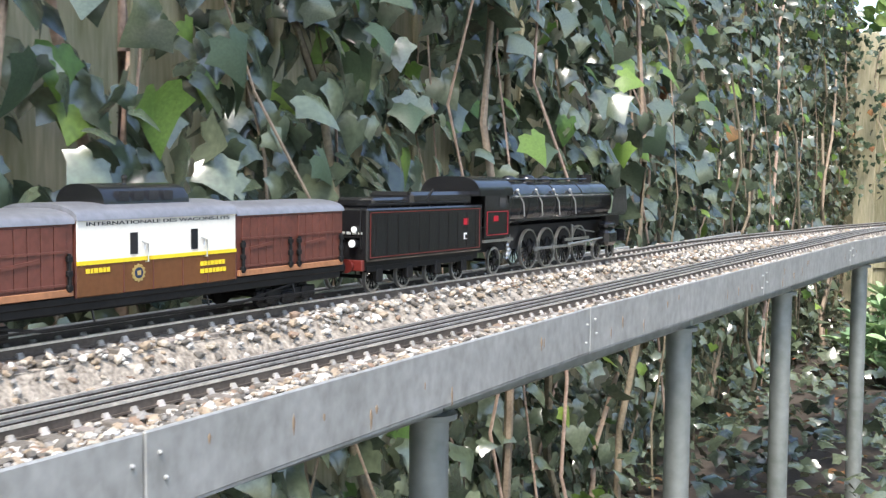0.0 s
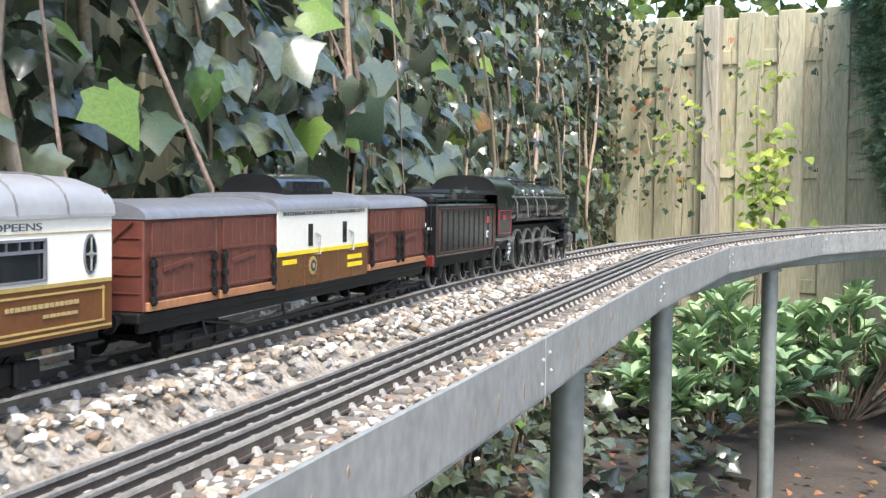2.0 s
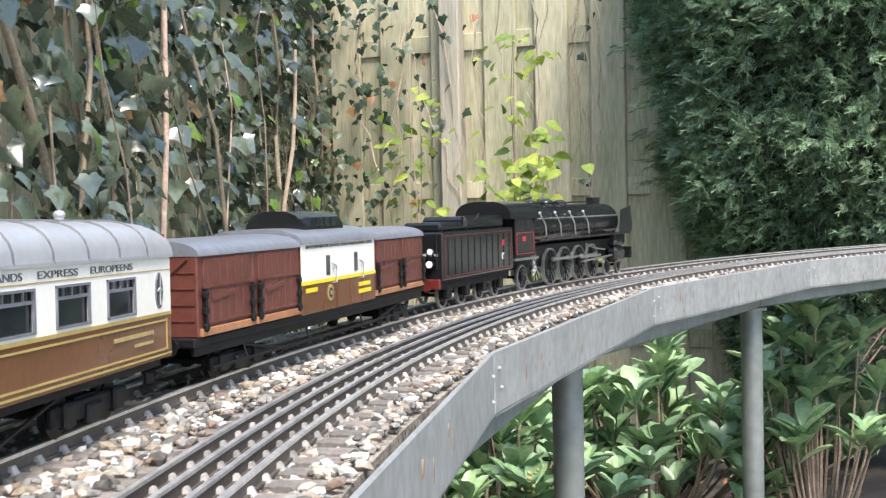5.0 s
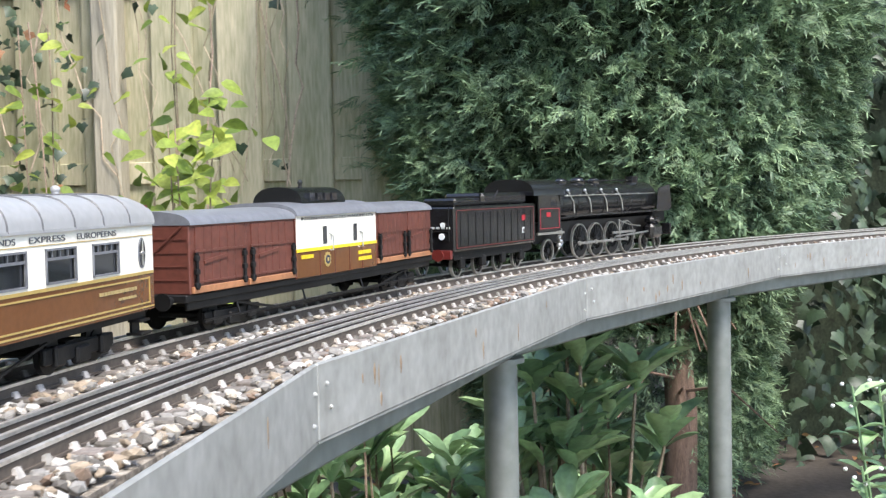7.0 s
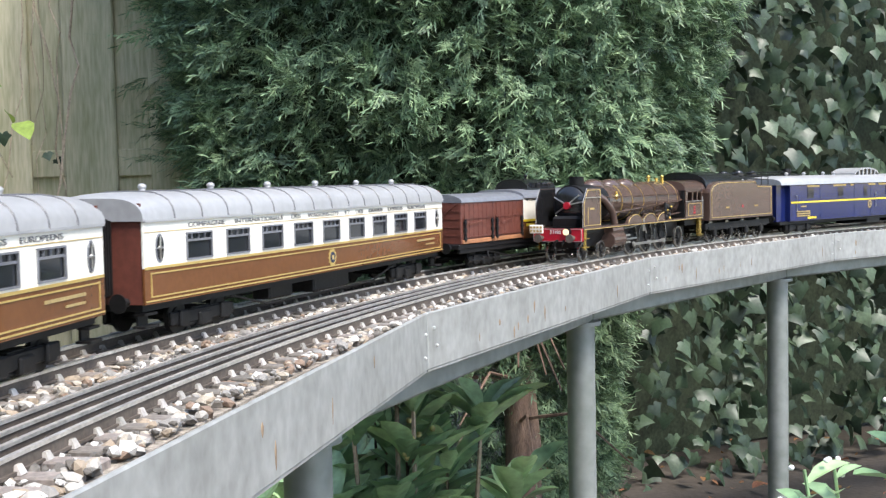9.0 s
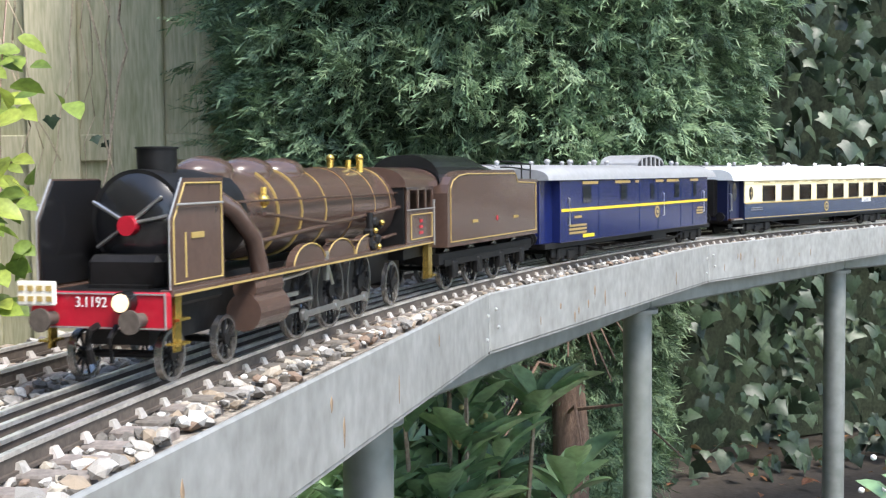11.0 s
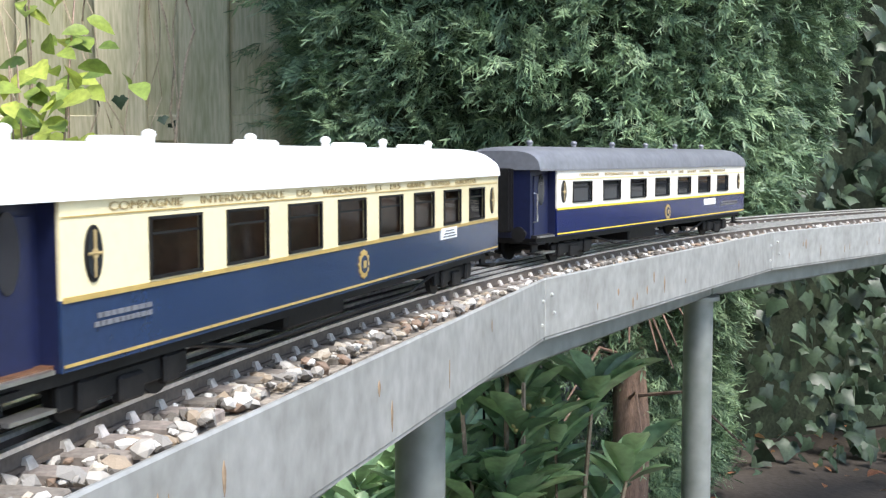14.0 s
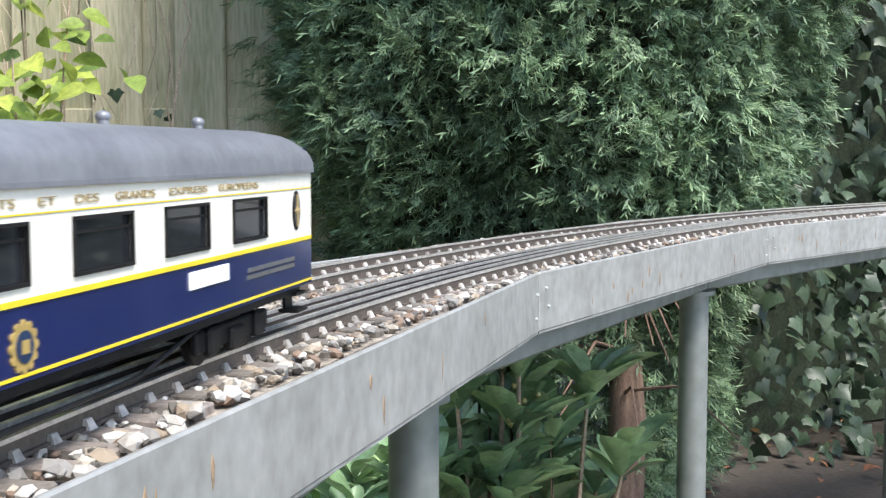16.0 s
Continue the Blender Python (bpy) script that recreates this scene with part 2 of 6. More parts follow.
def tube(bm, pts, r, seg=6, taper=1.0):
    """Round tube along points."""
    pts = [Vector(p) for p in pts]
    rings = []
    for i, p in enumerate(pts):
        d = (pts[min(i + 1, len(pts) - 1)] - pts[max(i - 1, 0)]).normalized()
        q = d.to_track_quat("Z", "Y")
        rr = r * (1 + (taper - 1) * i / max(1, len(pts) - 1))
        rings.append([bm.verts.new(p + q @ Vector((rr * math.cos(2 * math.pi * k / seg), rr * math.sin(2 * math.pi * k / seg), 0))) for k in range(seg)])
    for a, b in zip(rings, rings[1:]):
        for k in range(seg):
            bm.faces.new((a[k], a[(k + 1) % seg], b[(k + 1) % seg], b[k]))
    bm.faces.new(rings[0][::-1])
    bm.faces.new(rings[-1])
    return bm


def prism(bm, profile, x0, x1):
    """Closed y, z profile drawn out along x."""
    a = [bm.verts.new((x0, y, z)) for y, z in profile]
    b = [bm.verts.new((x1, y, z)) for y, z in profile]
    n = len(profile)
    for k in range(n):
        bm.faces.new((a[k], a[(k + 1) % n], b[(k + 1) % n], b[k]))
    bm.faces.new(a[::-1])
    bm.faces.new(b)
    return bm


def plate(bm, outline, y0, y1):
    """Closed x, z outline drawn out along y."""
    a = [bm.verts.new((x, y0, z)) for x, z in outline]
    b = [bm.verts.new((x, y1, z)) for x, z in outline]
    n = len(outline)
    for k in range(n):
        bm.faces.new((a[k], a[(k + 1) % n], b[(k + 1) % n], b[k]))
    bm.faces.new(a[::-1])
    bm.faces.new(b)
    return bm


def finish(bm, name, material, smooth=0.0):
    bmesh.ops.recalc_face_normals(bm, faces=bm.faces)
    me = bpy.data.meshes.new(name)
    bm.to_mesh(me)
    bm.free()
    me.materials.append(material)
    if smooth:
        me.polygons.foreach_set("use_smooth", [True] * len(me.polygons))
        me.set_sharp_from_angle(angle=radians(smooth))
    return me


def part(name, bm, material, parent=None, label="", smooth=0.0, at=None):
    ob = new(name, finish(bm, name, material, smooth))
    if parent is not None:
        ob.parent = parent
    if at is not None:
        ob.matrix_basis = at
    if label:
        tagged(ob, label)
    return ob


def shared(name, mesh, parent, m):
    ob = new(name, mesh)
    ob.parent = parent
    ob.matrix_basis = m
    return ob


def raw(name, verts, faces, material, smooth=False):
    me = bpy.data.meshes.new(name)
    me.from_pydata(verts, [], faces)
    me.materials.append(material)
    if smooth:
        me.polygons.foreach_set("use_smooth", [True] * len(me.polygons))
    return me


# ---- line of the track: outer edge of the deck, straight and then a right-hand bend ----
START, HEAD, BEND, RADIUS = Vector((1.312, -5.955)), radians(105.28), 1.975, 3.658
DECK, RAILTOP = 0.774, 0.779
OUTER = 0.062
CENTRE = START + BEND * Vector((math.cos(HEAD), math.sin(HEAD))) + RADIUS * Vector((math.sin(HEAD), -math.cos(HEAD)))


def line(s, o=0.0):
    """Point and heading at s metres along the edge, o metres in from it."""
    if s <= BEND:
        p, h = START + s * Vector((math.cos(HEAD), math.sin(HEAD))), HEAD
    else:
        h = HEAD - (s - BEND) / RADIUS
        p = CENTRE + RADIUS * Vector((-math.sin(h), math.cos(h)))
    return p + o * Vector((-math.sin(h), math.cos(h))), h


def inner(s):
    """How far in the inner track lies."""
    return float(np.interp(s, (0.6, 1.2, 1.8, 2.6), (0.178, 0.198, 0.198, 0.178)))


def shoulder(s):
    """How far the fascia stands out beyond the line: the deck widens towards its near end."""
    return float(np.interp(s, (-1.633, -0.8165, 0, 0.8165, 1.633, 2.45, 3.266, 4.08), (0.036, 0.032, 0.005, 0.008, 0.004, 0.011, 0.004, 0.0)))


def rise(s):
    """How much higher the inner track lies: it comes down towards the bend to the level of the outer one."""
    return float(np.interp(s, (-0.4, 0.35, 1.0, 1.5, 2.0, 2.5), (0.029, 0.024, 0.020, 0.012, 0.003, 0.0)))


def inset(x, y):
    """Distance of a plan point in from the deck's outer edge."""
    p = Vector((x, y))
    along = (p - START).dot(Vector((math.cos(HEAD), math.sin(HEAD))))
    if along <= BEND:
        return (p - START).dot(Vector((-math.sin(HEAD), math.cos(HEAD))))
    return (p - CENTRE).length - RADIUS


def ride(s, o, gap, back=False):
    """Pose of a vehicle whose bogies, gap metres apart, stand on the track round s."""
    a, b = (line(q, o(q) if callable(o) else o)[0] for q in (s - gap / 2, s + gap / 2))
    d = (b - a) * (-1 if back else 1)
    c = (a + b) / 2
    up = [rise(q) if callable(o) else 0.0 for q in (s - gap / 2, s + gap / 2)]
    tilt = math.degrees(math.atan2(up[1] - up[0], gap)) * (1 if back else -1)
    return pose(c.x, c.y, RAILTOP + sum(up) / 2, 0, tilt, math.degrees(math.atan2(d.y, d.x)))


# ---- ground ----
def build_ground():
    n, verts, faces = 70, [], []
    ax = [math.copysign(abs(t) ** 2.6 * 60, t) for t in np.linspace(-1, 1, n)]
    for i, x in enumerate(ax):
        for j, y in enumerate(ax):
            near = max(0.0, 1 - math.hypot(x, y) / 25)
            z = 0.05 * near * noise.noise(Vector((x * 0.9, (y - 2) * 0.9, 0))) + 0.02 * near * noise.noise(Vector((x * 4, y * 4, 3)))
            verts.append((x + 0.6, y - 2, z))
    for i in range(n - 1):
        for j in range(n - 1):
            faces.append((i * n + j, (i + 1) * n + j, (i + 1) * n + j + 1, i * n + j + 1))
    g = new("ground", raw("ground", verts, faces, SOIL, True))
    tagged(g, "bare brown garden soil with scattered litter", "ground", kind="structure")


build_ground()


# ---- leaves ----
def leaf_shape(outline, fold, droop, centre):
    """Fan of a half outline mirrored about the midrib, folded and drooping."""
    pts = list(outline) + [(-x, y) for x, y in outline[-2:0:-1]]
    v = [(x, y, fold * abs(x) - droop * y * y) for x, y in pts]
    v.append((0, centre, -droop * centre * centre))
    k = len(pts)
    return np.array(v), [(i, (i + 1) % k, k) for i in range(k)]


IVY_V, IVY_F = leaf_shape([(0, 0.06), (0.14, -0.1), (0.36, -0.13), (0.42, 0.04), (0.66, 0.2), (0.42, 0.4), (0.28, 0.62), (0.12, 0.84), (0, 1.0)], -0.3, 0.3, 0.26)
BROAD_V, BROAD_F = leaf_shape([(0, 0), (0.09, 0.15), (0.19, 0.42), (0.22, 0.68), (0.13, 0.9), (0, 1.0)], 0.45, 0.22, 0.4)
OVAL_V, OVAL_F = leaf_shape([(0, 0), (0.26, 0.16), (0.34, 0.42), (0.24, 0.72), (0, 1.0)], 0.25, 0.25, 0.45)


def spray_shape():
    """Flat ferny spray: a midrib with paired side shoots, each a narrow blade."""
    v, f = [], []

    def blade(a, d, w):
        a, d = np.array(a), np.array(d)
        n = np.array((-d[1], d[0], 0))
        n = n / (np.linalg.norm(n) + 1e-9) * w
        i = len(v)
        v.extend([a, a + d * 0.45 + n, a + d, a + d * 0.45 - n])
        f.append((i, i + 1, i + 2, i + 3))
    for k in range(5):
        for sgn in (-1, 1):
            y = 0.06 + 0.16 * k + 0.05 * sgn
            ln = (0.5, 0.36, 0.46, 0.26, 0.2)[(k + (sgn > 0)) % 5]
            blade((0, y, 0), (sgn * ln * 0.72, ln * 0.68, -0.22 * ln), 0.036)
            blade((sgn * ln * 0.3, y + ln * 0.3, -0.03), (sgn * ln * 0.08, ln * 0.75, 0.05), 0.03)
    blade((0, 0, 0), (0, 1.0, -0.1), 0.03)
    return np.array(v), f


SPRAY_V, SPRAY_F = spray_shape()


def leaf_cloud(name, shape, items, material):
    """One mesh of many leaves; items are position, tip direction, normal and size."""
    V, F = shape
    P = np.array([i[0] for i in items], float)
    Y = np.array([i[1] for i in items], float)
    Z = np.array([i[2] for i in items], float)
    S = np.array([i[3] for i in items], float)
    Y /= np.linalg.norm(Y, axis=1)[:, None]
    X = np.cross(Y, Z)
    X /= np.linalg.norm(X, axis=1)[:, None] + 1e-9
    Z = np.cross(X, Y)
    W = P[:, None] + S[:, None, None] * (V[None, :, 0:1] * X[:, None] + V[None, :, 1:2] * Y[:, None] + V[None, :, 2:3] * Z[:, None])
    k = len(V)
    faces = []
    for i in range(len(items)):
        o = i * k
        faces.extend([tuple(a + o for a in f) for f in F])
    return raw(name, W.reshape(-1, 3).tolist(), faces, material, True)


R = random.Random(7)


def rv(s):
    return np.array((R.gauss(0, s), R.gauss(0, s), R.gauss(0, s)))


# ---- raised deck ----
BAY = 0.8165
JOINTS = [BAY * k for k in range(-5, 18)]


def build_deck():
    deck = tagged(new("track_deck"), "raised galvanised steel track deck on pipe posts, filled with ballast", "viaduct", kind="structure")
    for o, nm in ((0.0, "fascia_panel"), (0.066, "inner_panel")):
        for a, b in zip(JOINTS, JOINTS[1:]):
            p, q = (line(j, o + (inner(j) if o else -shoulder(j)))[0] for j in (a, b))
            d = q - p
            bm = bmesh.new()
            h = 0.056 if o == 0 else 0.07
            box(bm, 0, 0, -h, d.length - 0.0015, 0.004, h, 0.0012)
            box(bm, 0, 0.006, -h - 0.002, d.length - 0.004, 0.014, 0.003)
            m = pose((p.x + q.x) / 2, (p.y + q.y) / 2, DECK + 0.001 + (rise((a + b) / 2) if o else 0), 0, 0, math.degrees(math.atan2(d.y, d.x)))
            panel = part(nm, bm, GALV, deck, at=m)
            if o == 0:
                half = d.length / 2
                for sx, sz in ((-half + 0.014, -0.016), (-half + 0.02, -0.034), (half - 0.012, -0.02), (half - 0.016, -0.042)):
                    bm = bmesh.new()
                    rod(bm, (0, 0, 0), (0, -0.0014, 0), 0.0017, 6)
                    ball(bm, 0, -0.0012, 0, 0.0014, 1, 6)
                    part("bolt", bm, BOLT, panel, at=pose(sx, -0.002, sz))
                for _ in range(9):
                    bm = bmesh.new()
                    x, z0 = R.uniform(-half + 0.05, half - 0.05), R.uniform(-0.04, -0.012)
                    w, ln = R.uniform(0.0007, 0.0026), R.uniform(0.006, 0.02)
                    pts = [(0, 0), (w, -ln * 0.35), (w * 0.6, -ln * 0.8), (0, -ln), (-w * 0.7, -ln * 0.7), (-w, -ln * 0.3)]
                    plate(bm, pts, -0.0002, 0.0002)
                    part("rust_streak", bm, RUST, panel, "brown rust streak", at=pose(x, -0.0021, z0))
    posts = (-3.6, -2.8, -1.9, -1.08, -0.3, 0.52, 1.2, 2.05, 3.02, 3.906, 4.744, 5.565, 6.4, 7.2, 8.1, 8.95, 9.8, 10.6, 11.4, 12.2, 13.0)
    for a, b in zip(JOINTS, JOINTS[1:]):
        w = min(inner(a), inner(b)) + 0.05
        p, q = line(a, w / 2)[0], line(b, w / 2)[0]
        d = q - p
        bm = bmesh.new()
        box(bm, 0, 0, 0, d.length - 0.004, w - 0.03, 0.006)
        part("deck_plate", bm, GALV_POST, deck, at=pose((p.x + q.x) / 2, (p.y + q.y) / 2, DECK - 0.055, 0, 0, math.degrees(math.atan2(d.y, d.x))))
    for a, b in zip(posts, posts[1:]):
        p, q = line(a, 0.05)[0], line(b, 0.05)[0]
        d = q - p
        bm = bmesh.new()
        box(bm, 0, 0, 0, d.length - 0.006, 0.04, 0.028, 0.003)
        part("support_beam", bm, GALV_POST, deck, at=pose((p.x + q.x) / 2, (p.y + q.y) / 2, DECK - 0.0835, 0, 0, math.degrees(math.atan2(d.y, d.x))))
    for s in posts:
        c, h = line(s, 0.05)
        bm = bmesh.new()
        rod(bm, (0, 0, -0.08), (0, 0, 0.686), 0.021, 20)
        rod(bm, (0, 0, 0.684), (0, 0, 0.690), 0.03, 20)
        post = part("post", bm, GALV_POST, deck, smooth=40, at=pose(c.x, c.y, 0))
    return deck


deck = build_deck()


def ribbon(o0, o1, z0, z1, s0=-3.9, s1=13.4, step=0.05, base=None, base_a=None, lift=None, lift0=None):
    """Swept rectangle along the track."""
    v, f = [], []
    n = int((s1 - s0) / step) + 1
    for i in range(n):
        s = s0 + i * step
        k1 = base(s) if base else 0.0
        k0 = base_a(s) if base_a else (0.0 if base_a is False else k1)
        a, b = line(s, o0 + k0)[0], line(s, o1 + k1)[0]
        u1 = lift(s) if lift else 0.0
        u0 = lift0(s) if lift0 else 0.0
        v += [(a.x, a.y, z0 + u0), (b.x, b.y, z0 + u0), (b.x, b.y, z1 + u1), (a.x, a.y, z1 + u1)]
        if i:
            k, j = 4 * i, 4 * (i - 1)
            for e in range(4):
                f.append((j + e, j + (e + 1) % 4, k + (e + 1) % 4, k + e))
    f += [(3, 2, 1, 0), (4 * n - 4, 4 * n - 3, 4 * n - 2, 4 * n - 1)]
    return v, f


def build_ballast():
    v, f = ribbon(0.003, 0.063, DECK - 0.05, RAILTOP - 0.0145, base=inner, base_a=lambda q: -shoulder(q))
    a, b = ribbon(-0.058, 0.062, DECK - 0.045, RAILTOP - 0.0143, base=inner, lift=rise)
    k = len(v)
    v, f = v + a, f + [tuple(i + k for i in q) for q in b]
    a = []
    steps = [-3.9 + 0.05 * i for i in range(346)]
    for s in steps:
        p, q = line(s, 0.094)[0], line(s, inner(s) - 0.0565)[0]
        a += [(p.x, p.y, RAILTOP - 0.0144), (q.x, q.y, RAILTOP - 0.0140 + rise(s))]
    k = len(v)
    v += a
    f += [(k + 2 * i, k + 2 * i + 2, k + 2 * i + 3, k + 2 * i + 1) for i in range(len(steps) - 1)]
    tagged(new("ballast_bed", raw("ballast_bed", v, f, BED)), "packed grey-brown gravel bed of the deck", "ballast", kind="structure")


build_ballast()


def build_track(at, rails, label):
    def off(s):
        return at(s) if callable(at) else at

    def up(s):
        return rise(s) if callable(at) else 0.0
    track = tagged(new("model_track"), label, "railway track", "tracks on the deck", kind="structure")
    for r in rails:
        v, f = [], []
        for w, z0, z1 in ((0.0013, RAILTOP - 0.0085, RAILTOP - 0.0018), (0.0052, RAILTOP - 0.0098, RAILTOP - 0.0082)):
            a, b = ribbon(r - w / 2, r + w / 2, z0, z1, base=off, lift=up, lift0=up)
            k = len(v)
            v += a
            f += [tuple(i + k for i in q) for q in b]
        rail = shared("rail", raw("rail", v, f, RAILSIDE), track, Matrix())
        v, f = ribbon(r - 0.0016, r + 0.0016, RAILTOP - 0.002, RAILTOP, base=off, lift=up, lift0=up)
        shared("rail_head", raw("rail_head", v, f, RAIL), rail, Matrix())
    bm = bmesh.new()
    box(bm, 0, 0, -0.006, 0.0135, 0.112, 0.008, 0.001)
    sleeper = finish(bm, "sleeper", SLEEPER)
    bm = bmesh.new()
    count = 296
    for k in range(count):
        s = -1.2 + 0.028 * k
        c, h = line(s, off(s))
        shared("sleeper", sleeper, track, pose(c.x, c.y, RAILTOP + up(s) - 0.0118 + R.uniform(-0.0006, 0.0006), 0, 0, math.degrees(h) + R.uniform(-1.5, 1.5)))
    v, f = [], []
    for s in [-3.7 + 0.028 * k for k in range(89)] + [7.1 + 0.028 * k for k in range(220)]:
        c, h = line(s, off(s))
        box(bm, c.x, c.y, RAILTOP + up(s) - 0.0178, 0.0135, 0.112, 0.008, 0, Matrix.Rotation(h, 4, "Z"))
    tagged(part("far_sleepers", bm, SLEEPER, track), kind="stuff")
    v, f = [], []
    cube = [(-1, -1, 0), (1, -1, 0), (1, 1, 0), (-1, 1, 0), (-0.7, -0.5, 1), (0.7, -0.5, 1), (0.7, 0.5, 1), (-0.7, 0.5, 1)]
    cf = [(0, 1, 5, 4), (1, 2, 6, 5), (2, 3, 7, 6), (3, 0, 4, 7), (4, 5, 6, 7)]
    for k in range(count):
        s = -1.2 + 0.028 * k
        for r in rails:
            c, h = line(s, off(s) + r)
            i = len(v)
            for x, y, z in cube:
                x, y = x * 0.0034, y * 0.0046
                v.append((c.x + x * math.cos(h) - y * math.sin(h), c.y + x * math.sin(h) + y * math.cos(h), RAILTOP + up(s) - 0.0100 + z * 0.0046))
            f += [tuple(a + i for a in q) for q in cf]
    ob = shared("rail_chairs", raw("rail_chairs", v, f, CHAIR), track, Matrix())
    tagged(ob, kind="stuff")
    return track


build_track(OUTER, (-0.024, -0.009, 0.0075, 0.024), "outer model railway track with four rails on dark sleepers")
build_track(inner, (-0.024, 0.024), "inner model railway track with two rails on dark sleepers")


# ---- fence at the end of the garden ----
def board_mesh(w, h, d):
    bm = bmesh.new()
    box(bm, 0, 0, 0, w, d, h, 0.004)
    return finish(bm, "fence_board", BOARD)


def build_fence():
    fence = tagged(new("board_fence"), "olive-stained vertical board fence, weathered, partly overgrown", "fence", kind="structure")
    front, rear = board_mesh(0.135, 1.76, 0.018), board_mesh(0.13, 1.74, 0.018)
    for k in range(-9, 4):
        x = 0.222 * k - 0.0675
        shared("front_board", front, fence, pose(x + R.uniform(-0.004, 0.004), 0.0, 0.02, 0, R.uniform(-0.3, 0.3), 0))
        shared("rear_board", rear, fence, pose(x + 0.111, 0.03, 0.02, 0, R.uniform(-0.3, 0.3), 0))
    for z in (0.35, 0.93, 1.52):
        bm = bmesh.new()
        box(bm, 0, 0, 0, 2.8, 0.02, 0.07, 0.003)
        part("rail_board", bm, BOARD, fence, at=pose(-0.75, 0.0185, z))
    for x in (-2.1, -0.69, 0.72):
        bm = bmesh.new()
        box(bm, 0, 0, 0, 0.085, 0.07, 1.82, 0.006)
        part("fence_post", bm, BOARD_POST, fence, "pale weathered square post", at=pose(x, -0.046, 0))


build_fence()


# ---- ivy-grown side fence ----
WALL_DIR = Vector((-0.33, 0.944, 0)).normalized()
WALL_OUT = Vector((0.944, 0.33, 0)).normalized()
WALL_AT = Vector((0.6, -5.45, 0))


def wall_point(u, out, z):
    p = WALL_AT + WALL_DIR * u + WALL_OUT * out
    return np.array((p.x, p.y, z))


def build_side_fence():
    fence = tagged(new("side_fence"), "old board fence hidden behind thick ivy", "fence", kind="structure")
    mesh = board_mesh(0.165, 1.95, 0.012)
    ang = math.degrees(math.atan2(WALL_DIR.y, WALL_DIR.x))
    for k in range(62):
        p = wall_point(-2.9 + 0.145 * k, -0.14 + 0.016 * (k % 2), 0.0)
        shared("fence_board", mesh, fence, pose(*p, 0, 0, ang))


build_side_fence()


def bulge(u, z):
    return 0.07 * noise.noise(Vector((u * 1.3, z * 1.6, 1.0))) + 0.05 * noise.noise(Vector((u * 4.0, z * 4.0, 5.0)))


def ivy_item(p, out, down, size):
    n = np.array(out) * 0.8 + np.array((0, 0, 0.75)) + rv(0.5)
    y = np.array(down) * 0.9 + np.array(out) * 0.35 + rv(0.5)
    return (p, y, n, size)


def build_ivy():
    ivy = tagged(new("ivy_hedge"), "dense dark green ivy with lobed glossy leaves climbing a fence", "ivy")
    far, pale, old, near = [], [], [], []
    out = np.array(WALL_OUT)
    for _ in range(15500):
        u, z = R.uniform(-2.8, 5.75), R.uniform(0.02, 2.15)
        hole = noise.noise(Vector((u * 1.6, z * 1.8, 9.0)))
        if hole > 0.33 and z > 0.6 and R.random() < 0.75:
            continue
        p = wall_point(u, bulge(u, z) + R.uniform(-0.09, 0.06), z)
        if inset(p[0], p[1]) < 0.36 and z > 0.66:
            continue
        size = R.uniform(0.028, 0.062) * (1.15 if u < 1.0 else 0.95)
        it = ivy_item(p, out, (0, 0, -1), size)
        c = R.random()
        (pale if c < 0.05 else old if c < 0.056 else far).append(it)
    big = []
    for _ in range(230):
        u, z = R.uniform(-1.6, 1.8), R.uniform(0.95, 1.75)
        p = wall_point(u, bulge(u, z) + R.uniform(0.04, 0.1), z)
        if inset(p[0], p[1]) < 0.37:
            continue
        big.append(ivy_item(p, out, (0, 0, -1), R.uniform(0.055, 0.085)))
    shape = (IVY_V, IVY_F)
    for nm, items, m in (("leaves", far, IVY), ("young_leaves", pale, IVY_PALE), ("withered_leaves", old, IVY_OLD)):
        tagged(shared(nm, leaf_cloud(nm, shape, items, m), ivy, Matrix()), kind="stuff")
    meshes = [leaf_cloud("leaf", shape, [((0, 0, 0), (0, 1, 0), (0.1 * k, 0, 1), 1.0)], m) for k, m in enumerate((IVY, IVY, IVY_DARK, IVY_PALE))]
    for i, (p, y, n, s) in enumerate(big):
        Y = Vector(y).normalized()
        X = Y.cross(Vector(n)).normalized()
        Z = X.cross(Y)
        m = Matrix((X, Y, Z)).transposed().to_4x4()
        m.translation = Vector(p)
        shared("leaf", meshes[3 if i % 11 == 0 else i % 3], ivy, m @ Matrix.Scale(s, 4))
    for k in range(78):
        u = -2.4 + 8.0 * k / 78 + R.uniform(-0.1, 0.1)
        lean, top, o = R.choice((-0.9, -0.5, -0.2, 0.1, 0.5)) + R.uniform(-0.2, 0.2), R.uniform(1.1, 2.1), R.uniform(-0.07, 0.085)
        pts = []
        for j in range(9):
            z = 0.0 + top * j / 8
            uu = u + lean * j / 8 + 0.13 * noise.noise(Vector((k * 3.1, z * 3, 0)))
            pts.append(wall_point(uu, bulge(uu, z) + o + 0.02 * noise.noise(Vector((k, z * 4, 7))), z))
        if min(inset(q[0], q[1]) for q in pts) < 0.36:
            continue
        bm = bmesh.new()
        tube(bm, pts, R.choice((0.003, 0.004, 0.005, 0.008, 0.011)), 6, 0.5)
        part("stem", bm, STEM, ivy, "bare woody stem", smooth=60)


build_ivy()


